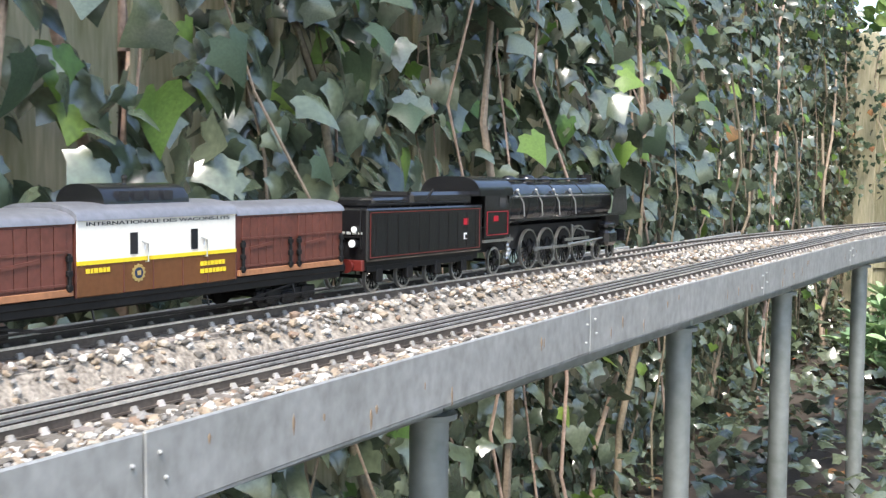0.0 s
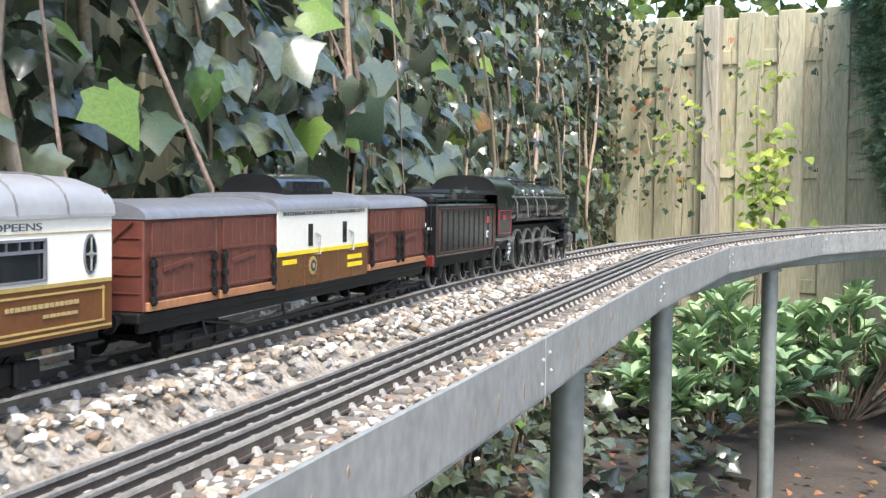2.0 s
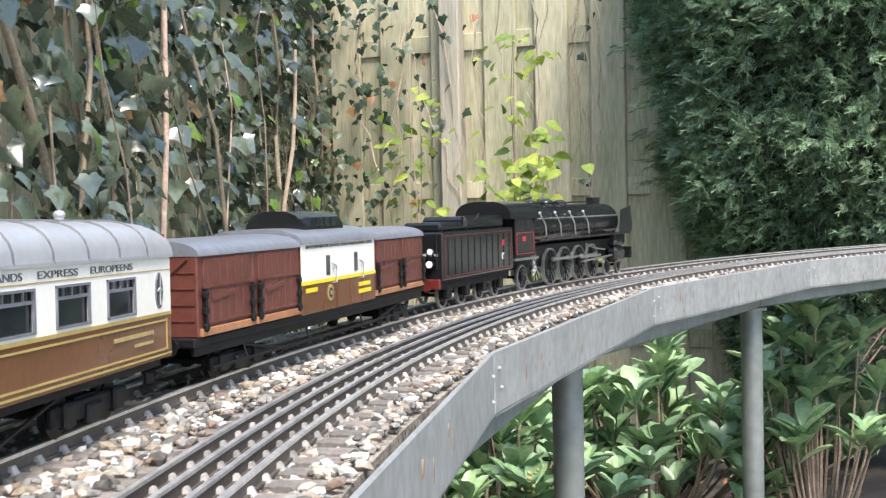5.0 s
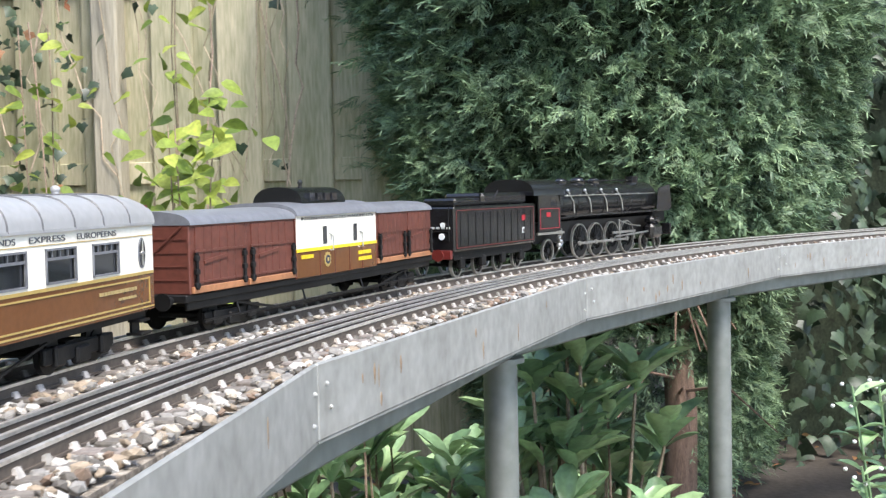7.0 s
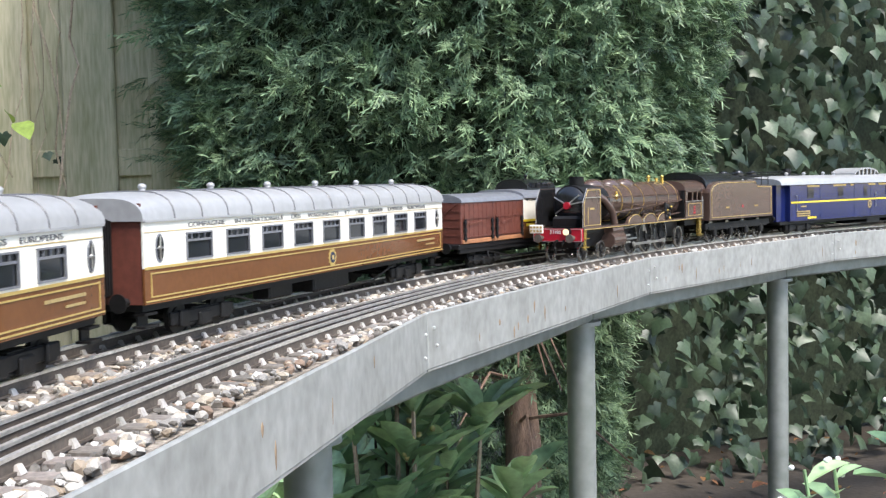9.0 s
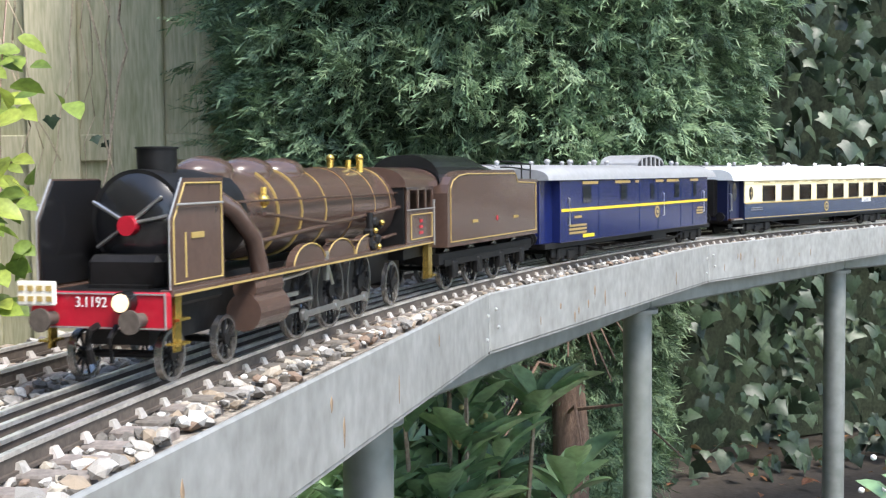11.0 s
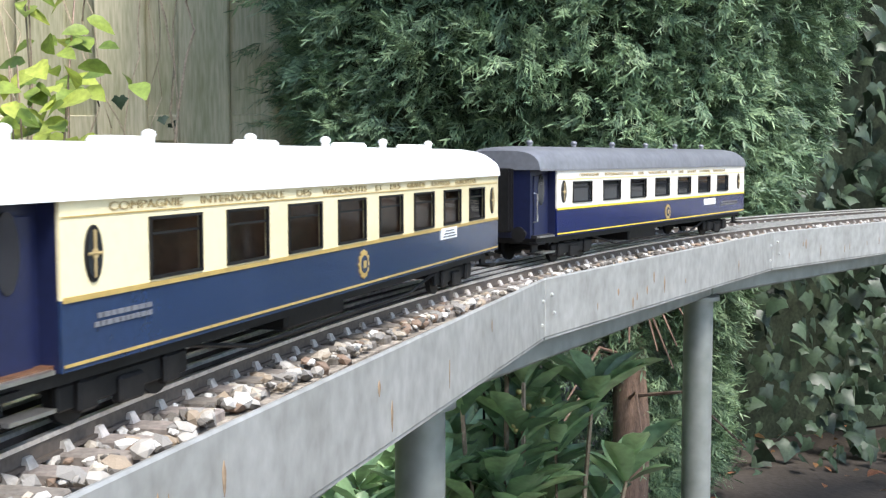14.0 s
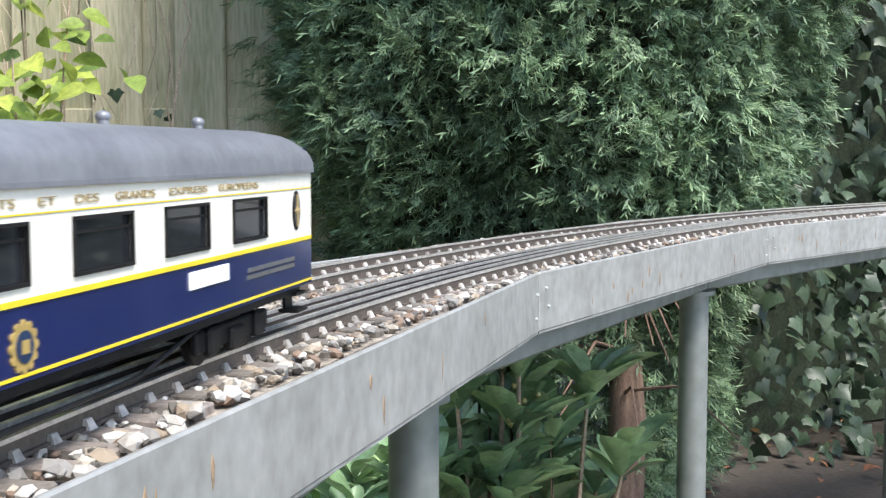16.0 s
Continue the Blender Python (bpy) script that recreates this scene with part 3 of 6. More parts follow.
# ---- conifer ----
def build_conifer():
    tree = tagged(new("conifer"), "dense green cypress-like conifer hedge with feathery flat sprays", "conifer")
    bm = bmesh.new()
    tube(bm, [(1.0, -0.42, -0.05), (1.01, -0.4, 0.3), (0.98, -0.33, 0.8), (0.93, -0.2, 1.6)], 0.05, 10, 0.5)
    part("trunk", bm, BARK, tree, "reddish stringy trunk", smooth=60)
    for k in range(16):
        a = R.uniform(-2.6, -0.5)
        z = R.uniform(0.3, 0.75)
        r = R.uniform(0.25, 0.5)
        bm = bmesh.new()
        tube(bm, [(1.0, -0.4, z), (1.0 + r * 0.5 * math.cos(a), -0.4 + r * 0.4 * math.sin(a), z + 0.04), (1.0 + r * math.cos(a), -0.4 + r * 0.6 * math.sin(a), z - 0.06)], 0.005, 5, 0.35)
        part("limb", bm, BARK, tree, smooth=60)
    items, tips = [], []
    cx, cy = 0.82, 0.1

    def skirt(z):
        return 0.6 + 0.26 * min(1, max(0, (z - 0.35) / 0.55)) + 0.17 * min(1, max(0, (z - 0.9) / 0.6)) - 0.5 * max(0, (z - 2.0) / 1.4) ** 2
    while len(items) + len(tips) < 23000:
        a, z = R.uniform(-3.2, 0.1), R.uniform(0.1, 1.75) if len(items) + len(tips) < 20500 else R.uniform(1.7, 2.3)
        rr = 1 - abs(R.gauss(0, 0.085))
        lump = 1 + 0.13 * noise.noise(Vector((math.cos(a) * 2.2, math.sin(a) * 2.2, z * 2.6))) + 0.09 * noise.noise(Vector((math.cos(a) * 7, math.sin(a) * 7, z * 7)))
        rx, ry = 0.72 * skirt(z) * lump * rr, 0.86 * skirt(z) * lump * rr
        p = np.array((cx + rx * math.cos(a), cy + ry * math.sin(a), z))
        if p[1] > 0.3 or (inset(p[0], p[1]) < 0.31 and z < 1.02) or (z < 0.6 and R.random() < 0.35):
            continue
        o = np.array((math.cos(a), math.sin(a), 0))
        y = o * 0.8 + np.array((0, 0, R.uniform(-0.8, 0.1))) + rv(0.42)
        n = np.array((0, 0, 0.8)) + o * 0.5 + rv(0.6)
        size = R.uniform(0.034, 0.074) * (1.9 if z > 1.75 else 1.0)
        (tips if rr > 0.955 and R.random() < 0.55 else items).append((p, y, n, size))
    for k in range(26):
        z = R.uniform(1.0, 1.7)
        a = R.uniform(-3.1, -2.5)
        reach = R.uniform(0.95, 1.16)
        for j in range(9):
            q = 0.75 + (reach - 0.75) * j / 8
            p = np.array((cx + 0.72 * skirt(z) * q * math.cos(a), cy + 0.86 * skirt(z) * q * math.sin(a), z - 0.1 * (q - 0.7)))
            tips.append((p, np.array((math.cos(a), math.sin(a), -0.35)) + rv(0.3), np.array((0, 0, 1)) + rv(0.35), R.uniform(0.05, 0.09)))
    tagged(shared("crown", leaf_cloud("crown", (SPRAY_V, SPRAY_F), items, CONIFER), tree, Matrix()), "feathery green crown", kind="stuff")
    tagged(shared("young_sprays", leaf_cloud("young_sprays", (SPRAY_V, SPRAY_F), tips, CONIFER_TIP), tree, Matrix()), "lighter green spray tips", kind="stuff")
    # Dark shell: the shade inside the crown, put in as a surface.
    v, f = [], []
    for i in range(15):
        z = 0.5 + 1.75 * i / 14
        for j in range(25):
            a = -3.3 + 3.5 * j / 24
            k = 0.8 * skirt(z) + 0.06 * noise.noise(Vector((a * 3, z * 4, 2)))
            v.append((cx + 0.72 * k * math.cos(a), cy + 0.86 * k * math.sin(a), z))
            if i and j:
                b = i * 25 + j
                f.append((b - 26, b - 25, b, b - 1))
    shared("inner_foliage", raw("inner_foliage", v, f, GAP_SHADE, True), tree, Matrix())


build_conifer()


# ---- ivy bank beyond the bend ----
def build_far_ivy():
    bank = tagged(new("ivy_bank"), "shaded bank of dark ivy beyond the bend", "ivy")
    items = []
    while len(items) < 7600:
        # Leaves run up to 2.9 m, raised beyond view to shade the ground.
        s, z = R.uniform(6.0, 9.2), R.uniform(0.02, 2.9)
        o = 0.95 + 0.1 * noise.noise(Vector((s * 2, z * 2, 4))) + R.uniform(-0.1, 0.05) - 0.25 * max(0, 0.6 - z)
        c, h = line(s, o)
        out = np.array((math.sin(h), -math.cos(h), 0))
        items.append(ivy_item(np.array((c.x, c.y, z)), out, (0, 0, -1), R.uniform(0.03, 0.066)))
    # The bank's shade is put into this darker leaf colour.
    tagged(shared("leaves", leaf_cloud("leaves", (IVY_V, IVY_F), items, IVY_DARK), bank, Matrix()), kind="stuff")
    # Dark sheet added behind the ivy; its colour is the shade in the gaps.
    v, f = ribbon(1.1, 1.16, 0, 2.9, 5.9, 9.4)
    shared("backing", raw("backing", v, f, GAP_SHADE), bank, Matrix())


build_far_ivy()


# ---- broad-leaved shrubs below the deck ----
def build_shrub(x, y, r, h, n, label, buds=3, low=0.18):
    shrub = tagged(new("shrub"), label, "shrub", "shrubs under the deck")
    items = []
    for k in range(n):
        a, q = R.uniform(0, 6.283), math.sqrt(R.random())
        top = h * (1 - 0.55 * q * q) * R.uniform(low, 1.0) ** 0.8
        tip = Vector((x + r * q * math.cos(a), y + r * q * math.sin(a), top))
        if inset(tip.x, tip.y) < 0.3 and tip.z > 0.66:
            continue
        bm = bmesh.new()
        foot = Vector((x + 0.12 * r * math.cos(a), y + 0.12 * r * math.sin(a), -0.02))
        mid = (foot + tip) / 2 + Vector((0.1 * r * math.cos(a), 0.1 * r * math.sin(a), 0.02))
        tube(bm, [foot, mid, tip], 0.006, 5, 0.5)
        part("branch", bm, STEM, shrub, smooth=60)
        grow = (tip - mid).normalized()
        for j in range(R.randint(8, 13)):
            b = 6.283 * j / 9 + R.uniform(-0.3, 0.3)
            up = R.uniform(0.25, 1.3)
            d = np.array((math.cos(b), math.sin(b), up)) + np.array(grow) * 0.5
            side = np.array((-math.cos(b) * up, -math.sin(b) * up, 1.0)) + rv(0.15)
            items.append((np.array(tip) - np.array(grow) * R.uniform(0, 0.05), d, side, R.uniform(0.06, 0.115)))
        if k < buds:
            bm = bmesh.new()
            for _ in range(14):
                g = rv(0.013)
                ball(bm, tip.x + g[0], tip.y + g[1], tip.z + 0.02 + g[2], 0.0045, 1, 6)
            part("bud_cluster", bm, BERRY, shrub, "pale yellowish bud cluster", smooth=60)
    tagged(shared("leaves", leaf_cloud("leaves", (BROAD_V, BROAD_F), items, RHODO), shrub, Matrix()), "glossy long leaves", kind="stuff")


build_shrub(0.80, -1.38, 0.20, 0.70, 42, "broad-leaved evergreen shrub with glossy whorled leaves beside a post", low=0.55)
build_shrub(0.36, -1.35, 0.36, 0.52, 75, "broad-leaved evergreen shrub with pale bud clusters")
build_shrub(0.06, -1.95, 0.36, 0.52, 80, "broad-leaved evergreen shrub on bare soil")
build_shrub(-0.12, -1.2, 0.38, 0.48, 60, "broad-leaved evergreen shrub close to the fence")
build_shrub(0.62, -0.62, 0.3, 0.34, 16, "low shaded evergreen shrub under the conifer", 0)


# ---- climbing plants before the fence ----
def build_climber(x, y, z0, z1, n, label):
    plant = tagged(new("climbing_plant"), label, "plant", "young climbers")
    items = []
    for k in range(3):
        bm = bmesh.new()
        pts = []
        dx, dy = R.uniform(-0.1, 0.1), R.uniform(-0.05, 0.05)
        for j in range(8):
            z = z1 * j / 7
            pts.append((x + dx * j / 7 + 0.03 * noise.noise(Vector((k * 5 + x * 9, z * 3, 0))), y + dy * j / 7, z))
        tube(bm, pts, 0.004, 5, 0.4)
        part("stem", bm, STEM, plant, smooth=60)
        for _ in range(n // 3):
            t = R.random() ** 0.8
            z = z0 + (z1 - z0) * t
            j = min(6, int(z / z1 * 7))
            p = np.array(pts[j]) * np.array((1, 1, 0)) + np.array((R.gauss(0, 0.055), R.gauss(0, 0.05), z))
            a = R.uniform(0, 6.283)
            items.append((p, (math.cos(a), math.sin(a) - 0.2, R.uniform(-0.5, 0.1)), (0.3 * R.gauss(0, 1), -0.7, 0.8), R.uniform(0.035, 0.07)))
    tagged(shared("leaves", leaf_cloud("leaves", (OVAL_V, OVAL_F), items, VINE), plant, Matrix()), "yellow-green oval leaves", kind="stuff")


build_climber(-0.22, -0.7, 0.75, 1.46, 80, "young climbing plant with yellow-green leaves on thin stems")
build_climber(-0.6, -0.65, 0.85, 1.34, 42, "young climbing plant with yellowish leaves trained up the fence")
build_climber(-0.08, -1.0, 0.62, 1.05, 115, "leafy yellow-green climbing plant behind the track")


def build_dry_vines():
    vine = tagged(new("dry_vine"), "bare pale twining stems hanging on the board fence", "vine")
    for k in range(17):
        x = (-1.15 + 0.09 * k + R.uniform(-0.05, 0.05)) if k < 11 else -0.14 + R.uniform(-0.03, 0.03)
        pts, px_ = [], x
        z = 1.78
        for j in range(10):
            px_ += R.uniform(-0.05, 0.05) if k < 11 else R.uniform(-0.028, 0.028)
            z -= R.uniform(0.05, 0.13)
            pts.append((px_, -0.1 + 0.02 * R.random(), z))
        bm = bmesh.new()
        tube(bm, pts, R.uniform(0.002, 0.0045), 5, 0.6)
        part("stem", bm, DRY, vine, smooth=60)


build_dry_vines()


# ---- trees beyond the fence ----
def build_far_tree(x, y, h, r, n):
    tree = tagged(new("tree"), "sunlit leafy tree standing beyond the garden fence", "tree", "trees beyond the fence")
    bm = bmesh.new()
    tube(bm, [(x, y, -0.1), (x + 0.1, y, h * 0.5), (x, y + 0.1, h * 0.9)], 0.14, 10, 0.3)
    part("trunk", bm, BARK, tree, smooth=60)
    items = []
    for _ in range(n):
        d = rv(1.0)
        d /= np.linalg.norm(d)
        k = 0.65 + 0.35 * R.random() + 0.3 * noise.noise(Vector(d * 2.5))
        p = np.array((x, y, h * 0.62)) + d * np.array((r, r, h * 0.42)) * k
        items.append((p, rv(1), d + np.array((0, 0, 0.6)), R.uniform(0.1, 0.2)))
    tagged(shared("crown", leaf_cloud("crown", (OVAL_V, OVAL_F), items, FARTREE), tree, Matrix()), kind="stuff")


for a in ((-3.4, 3.2, 4.2, 1.7, 2400), (-0.9, 4.4, 4.8, 2.0, 2600), (2.4, 4.6, 5.0, 2.0, 2600), (-6.0, 0.5, 4.6, 1.9, 2200), (5.5, 3.5, 5.0, 2.2, 2200), (-4.2, -4.5, 4.4, 1.8, 2000)):
    build_far_tree(*a)


def build_daisy():
    plant = tagged(new("flowering_plant"), "slender plant with narrow leaves and small white buds on soil", "plant")
    leaves = []
    for k in range(9):
        a = 6.283 * k / 9
        top = Vector((1.225 + 0.085 * math.cos(a), -2.2 + 0.085 * math.sin(a), R.uniform(0.58, 0.76)))
        foot = Vector((1.225, -2.2, 0.0))
        mid = foot.lerp(top, 0.5) + Vector((0.01, 0, 0))
        bm = bmesh.new()
        tube(bm, [foot, mid, top], 0.0025, 5, 0.6)
        part("stem", bm, RHODO, plant, smooth=60)
        for j in range(30):
            t = 0.45 + 0.55 * j / 30
            p = foot.lerp(top, t)
            b = j * 2.4
            leaves.append((np.array(p), (math.cos(b), math.sin(b), 0.5), (-math.cos(b), -math.sin(b), 1.6), R.uniform(0.028, 0.05)))
        for _ in range(4):
            g = rv(0.013)
            bm = bmesh.new()
            ball(bm, top.x + g[0], top.y + g[1], top.z + g[2], 0.0026, 0.9, 8)
            part("flower", bm, WHITE, plant, "small white bud", smooth=60)
    tagged(shared("leaves", leaf_cloud("leaves", (BROAD_V, BROAD_F), leaves, RHODO), plant, Matrix()), kind="stuff")


build_daisy()


def build_fence_ivy():
    ivy = tagged(new("fence_ivy"), "thin straggling ivy hanging over the board fence", "ivy")
    items, old = [], []
    for _ in range(380):
        x = -1.35 + abs(R.gauss(0, 0.33))
        z = R.uniform(0.75, 1.85)
        if x > -0.5 and R.random() < 0.7:
            continue
        it = ivy_item(np.array((x, -0.06 - R.uniform(0, 0.1), z)), np.array((0.1, -1, 0)), (0, 0, -1), R.uniform(0.02, 0.042))
        (old if R.random() < 0.03 else items).append(it)
    for _ in range(12):
        t = R.random()
        items.append(ivy_item(np.array((-0.12 + R.gauss(0, 0.03), -0.05 - R.uniform(0, 0.04), 0.9 + 0.9 * t)), np.array((0, -1, 0)), (0, 0, -1), R.uniform(0.02, 0.04)))
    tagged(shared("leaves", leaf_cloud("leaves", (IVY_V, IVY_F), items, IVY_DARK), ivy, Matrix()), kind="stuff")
    tagged(shared("withered_leaves", leaf_cloud("withered_leaves", (IVY_V, IVY_F), old, IVY_OLD), ivy, Matrix()), kind="stuff")


build_fence_ivy()


# ---- rolling stock; x points to the front, z = 0 is the rail head ----
def bogie(parent, x, w=0.034, wheel=0.0145, label=""):
    bm = bmesh.new()
    for y in (-0.032, 0.032):
        box(bm, x, y, 0.008, w * 2 + 0.036, 0.004, 0.011, 0.001)
        for k in (-1, 1):
            box(bm, x + k * w, y * 1.06, 0.006, 0.014, 0.006, 0.014, 0.0015)
        box(bm, x, y * 1.05, 0.004, 0.02, 0.006, 0.012, 0.0015)
    box(bm, x, 0, 0.014, 0.03, 0.06, 0.006)
    part("bogie_frame", bm, FRAME, parent)
    for k in (-1, 1):
        bm = bmesh.new()
        for y in (-1, 1):
            rod(bm, (x + k * w, y * 0.0235, wheel), (x + k * w, y * 0.0275, wheel), wheel, 18)
            rod(bm, (x + k * w, y * 0.0275, wheel), (x + k * w, y * 0.0285, wheel), wheel * 0.55, 12)
        rod(bm, (x + k * w, -0.026, wheel), (x + k * w, 0.026, wheel), 0.003, 6)
        part("wheelset", bm, FRAME, parent, smooth=40)


def buffers(parent, x, side, z=0.033, material=None):
    for y in (-0.027, 0.027):
        bm = bmesh.new()
        rod(bm, (x, y, z), (x + side * 0.011, y, z), 0.0035, 10)
        rod(bm, (x + side * 0.011, y, z), (x + side * 0.0125, y, z), 0.0078, 14)
        part("buffer", bm, material or FRAME, parent, smooth=40)


def roof_profile(w, z0, z1, n=14, e=0.55):
    """Arched roof section."""
    pts = []
    for k in range(n + 1):
        t = math.pi * k / n
        c, s = math.cos(t), math.sin(t)
        pts.append((w / 2 * math.copysign(abs(c) ** e, c), z0 + (z1 - z0) * s ** 0.85))
    return pts


def lettering(parent, text, x, y, z, size, material, side, width=None):
    """Flat letters on the side at y; side -1 faces the right-hand side of the vehicle."""
    cu = bpy.data.curves.new("lettering", "FONT")
    cu.body, cu.size, cu.extrude = text, size, 0.0002
    cu.align_x, cu.align_y = "CENTER", "CENTER"
    ob = bpy.data.objects.new("lettering", cu)
    scene.collection.objects.link(ob)
    dg = bpy.context.evaluated_depsgraph_get()
    me = bpy.data.meshes.new_from_object(ob.evaluated_get(dg))
    bpy.data.objects.remove(ob)
    xs = [v.co.x for v in me.vertices]
    k = 1.0 if not width else width / max(1e-6, max(xs) - min(xs))
    me.materials.clear()
    me.materials.append(material)
    t = new("lettering", me)
    t.parent = parent
    t.matrix_basis = pose(x, y + side * 0.0004, z, 90, 0, 0 if side < 0 else 180) @ Matrix.Diagonal((k, 1, 1, 1))
    return t


def bars(parent, x, y, z, w, h, rows, material, side):
    """Unreadable small writing: rows of short dashes."""
    bm = bmesh.new()
    rr = random.Random(int(x * 9000) + rows)
    for r in range(rows):
        zz = z - r * h * 1.7
        px_ = x - w / 2
        while px_ < x + w / 2 - 0.003:
            ln = rr.uniform(0.002, 0.005)
            box(bm, px_ + ln / 2, y + side * 0.0003, zz, ln, 0.0006, h)
            px_ += ln + 0.0012
    return part("small_lettering", bm, material, parent, "small painted lettering")


def crest(parent, x, y, z, r, material, side):
    bm = bmesh.new()
    rod(bm, (x, y, z), (x, y + side * 0.0006, z), r, 24)
    for k in range(12):
        a = 6.283 * k / 12
        rod(bm, (x + r * math.cos(a), y, z + r * math.sin(a)), (x + r * math.cos(a), y + side * 0.0007, z + r * math.sin(a)), r * 0.2, 8)
    c = part("crest", bm, material, parent, "round gilt crest")
    bm = bmesh.new()
    rod(bm, (x, y + side * 0.0006, z), (x, y + side * 0.001, z), r * 0.72, 20)
    part("crest_field", bm, NAVY, c)
    bm = bmesh.new()
    box(bm, x, y + side * 0.0011, z - r * 0.3, r * 0.6, 0.0004, r * 0.6)
    part("crest_device", bm, material, c)


def gangways(th, L, z0, gutter):
    """Folded black bellows at both ends."""
    for k in (-1, 1):
        bm = bmesh.new()
        h = gutter - z0 - 0.004
        box(bm, k * (L / 2 + 0.006), 0, z0 + 0.006, 0.014, 0.03, h, 0.002)
        for j in range(4):
            box(bm, k * (L / 2 + 0.004 + 0.0034 * j), 0, z0 + 0.008, 0.0016, 0.034, h - 0.003)
        part("gangway_bellows", bm, FRAME, th, "folded black gangway bellows")


def coach(name, L, label, lower, upper, roof_m, ends, z0, zw, wins, wz, gutter=0.101, top=0.127, W=0.088, ovals=(), line_m=None, arched=False,
          lamps=False, step=0.0, vest=0.0):
    """Passenger coach: wall panels with open windows, roof, ends, frame and bogies."""
    th = tagged(new(name), label, "railway coach", "coaches of the model trains")
    hw = W / 2
    bm = bmesh.new()
    for sd in (-1, 1):
        y = sd * (hw - 0.001)
        box(bm, -vest / 2, y, z0, L - vest, 0.002, zw - z0)
    lo = part("lower_panel", bm, lower, th)
    bm = bmesh.new()
    edges = [-L / 2 + step] + [v for w in wins for v in w] + [L / 2 - step - vest]
    for sd in (-1, 1):
        y = sd * (hw - 0.001)
        box(bm, -vest / 2, y, zw, L - 2 * step - vest, 0.002, wz[0] - zw)
        box(bm, -vest / 2, y, wz[1], L - 2 * step - vest, 0.002, gutter - wz[1])
        for a, b in zip(edges[::2], edges[1::2]):
            box(bm, (a + b) / 2, y, wz[0], b - a, 0.002, wz[1] - wz[0])
    part("upper_panel", bm, upper, th)
    # With SHADED_BLUE, end walls and vestibule carry their shade in the colour.
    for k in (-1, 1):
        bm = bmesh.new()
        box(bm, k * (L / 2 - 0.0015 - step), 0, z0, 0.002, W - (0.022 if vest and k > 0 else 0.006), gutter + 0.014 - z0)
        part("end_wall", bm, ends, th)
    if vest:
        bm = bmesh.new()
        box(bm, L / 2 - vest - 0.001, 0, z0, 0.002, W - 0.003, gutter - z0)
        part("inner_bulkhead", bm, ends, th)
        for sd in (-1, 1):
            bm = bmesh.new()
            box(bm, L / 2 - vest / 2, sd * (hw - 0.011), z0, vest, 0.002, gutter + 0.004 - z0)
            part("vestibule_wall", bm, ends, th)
    gangways(th, L, z0, gutter)
    if vest:
        for sd in (-1, 1):
            yv = sd * (hw - 0.0092)
            bm = bmesh.new()
            box(bm, L / 2 - vest / 2, yv, z0 + 0.002, vest - 0.012, 0.0016, gutter - z0 - 0.008, 0.0005)
            vd = part("vestibule_door", bm, ends, th, "inset blue entrance door")
            bm = bmesh.new()
            zc = (zw + gutter) / 2
            m = Matrix.Translation((L / 2 - vest / 2, yv + sd * 0.0008, zc)) @ Matrix.Rotation(radians(90), 4, "X") @ Matrix.Diagonal((0.0075, 0.0155, 1, 1))
            bmesh.ops.create_cone(bm, cap_ends=True, segments=22, radius1=1, radius2=1, depth=0.001, matrix=m)
            part("door_pane", bm, GLASS, vd)
            for xx in (L / 2 - vest - 0.002, L / 2 - 0.004):
                bm = bmesh.new()
                tube(bm, [(xx, sd * (hw - 0.008), zw - 0.012), (xx, sd * (hw - 0.004), zw - 0.011), (xx, sd * (hw - 0.004), zw + 0.016), (xx, sd * (hw - 0.008), zw + 0.017)], 0.0009, 5)
                part("handrail", bm, STEEL, vd, "bright handrail")
            bm = bmesh.new()
            box(bm, L / 2 - vest / 2, sd * (hw - 0.006), z0 + 0.0005, vest - 0.008, 0.011, 0.0016)
            box(bm, L / 2 - vest / 2, sd * (hw - 0.003), 0.013, vest - 0.014, 0.009, 0.0016)
            part("step_board", bm, STEEL, vd, "pale step board")
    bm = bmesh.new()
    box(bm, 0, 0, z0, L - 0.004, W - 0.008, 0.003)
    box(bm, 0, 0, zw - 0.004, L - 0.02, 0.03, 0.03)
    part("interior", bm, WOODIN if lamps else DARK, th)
    bm = bmesh.new()
    prof = roof_profile(W + 0.003, gutter, top)
    rings = []
    for x, kx in ((-L / 2 - 0.002, 0.80), (-L / 2 + 0.012, 0.95), (-L / 2 + 0.035, 1), (L / 2 - 0.035, 1), (L / 2 - 0.012, 0.95), (L / 2 + 0.002, 0.80)):
        rings.append([bm.verts.new((x, y, gutter + (z - gutter) * kx)) for y, z in prof])
    n = len(prof)
    for a, b in zip(rings, rings[1:]):
        for k in range(n):
            bm.faces.new((a[k], a[(k + 1) % n], b[(k + 1) % n], b[k]))
    bm.faces.new(rings[0][::-1])
    bm.faces.new(rings[-1])
    roof = part("roof", bm, roof_m, th, smooth=50)
    bm = bmesh.new()
    for sd in (-1, 1):
        box(bm, 0, sd * (hw + 0.0012), gutter - 0.001, L, 0.0016, 0.0022)
    part("gutter", bm, roof_m, roof)
    ribs = int(L / 0.042)
    for k in range(1, ribs):
        x = -L / 2 + L * k / ribs
        if roof_m in (ROOF_GREY,):
            bm = bmesh.new()
            for a, b in zip(prof, prof[1:]):
                rod(bm, (x, a[0], a[1] + 0.0002), (x, b[0], b[1] + 0.0002), 0.0009, 4)
            part("roof_rib", bm, ROOF_RIB, roof)
    for k in range(6):
        x = -L / 2 + L * (k + 0.6) / 6.2
        bm = bmesh.new()
        rod(bm, (x, 0.0, top - 0.002), (x, 0.0, top + 0.003), 0.003, 8)
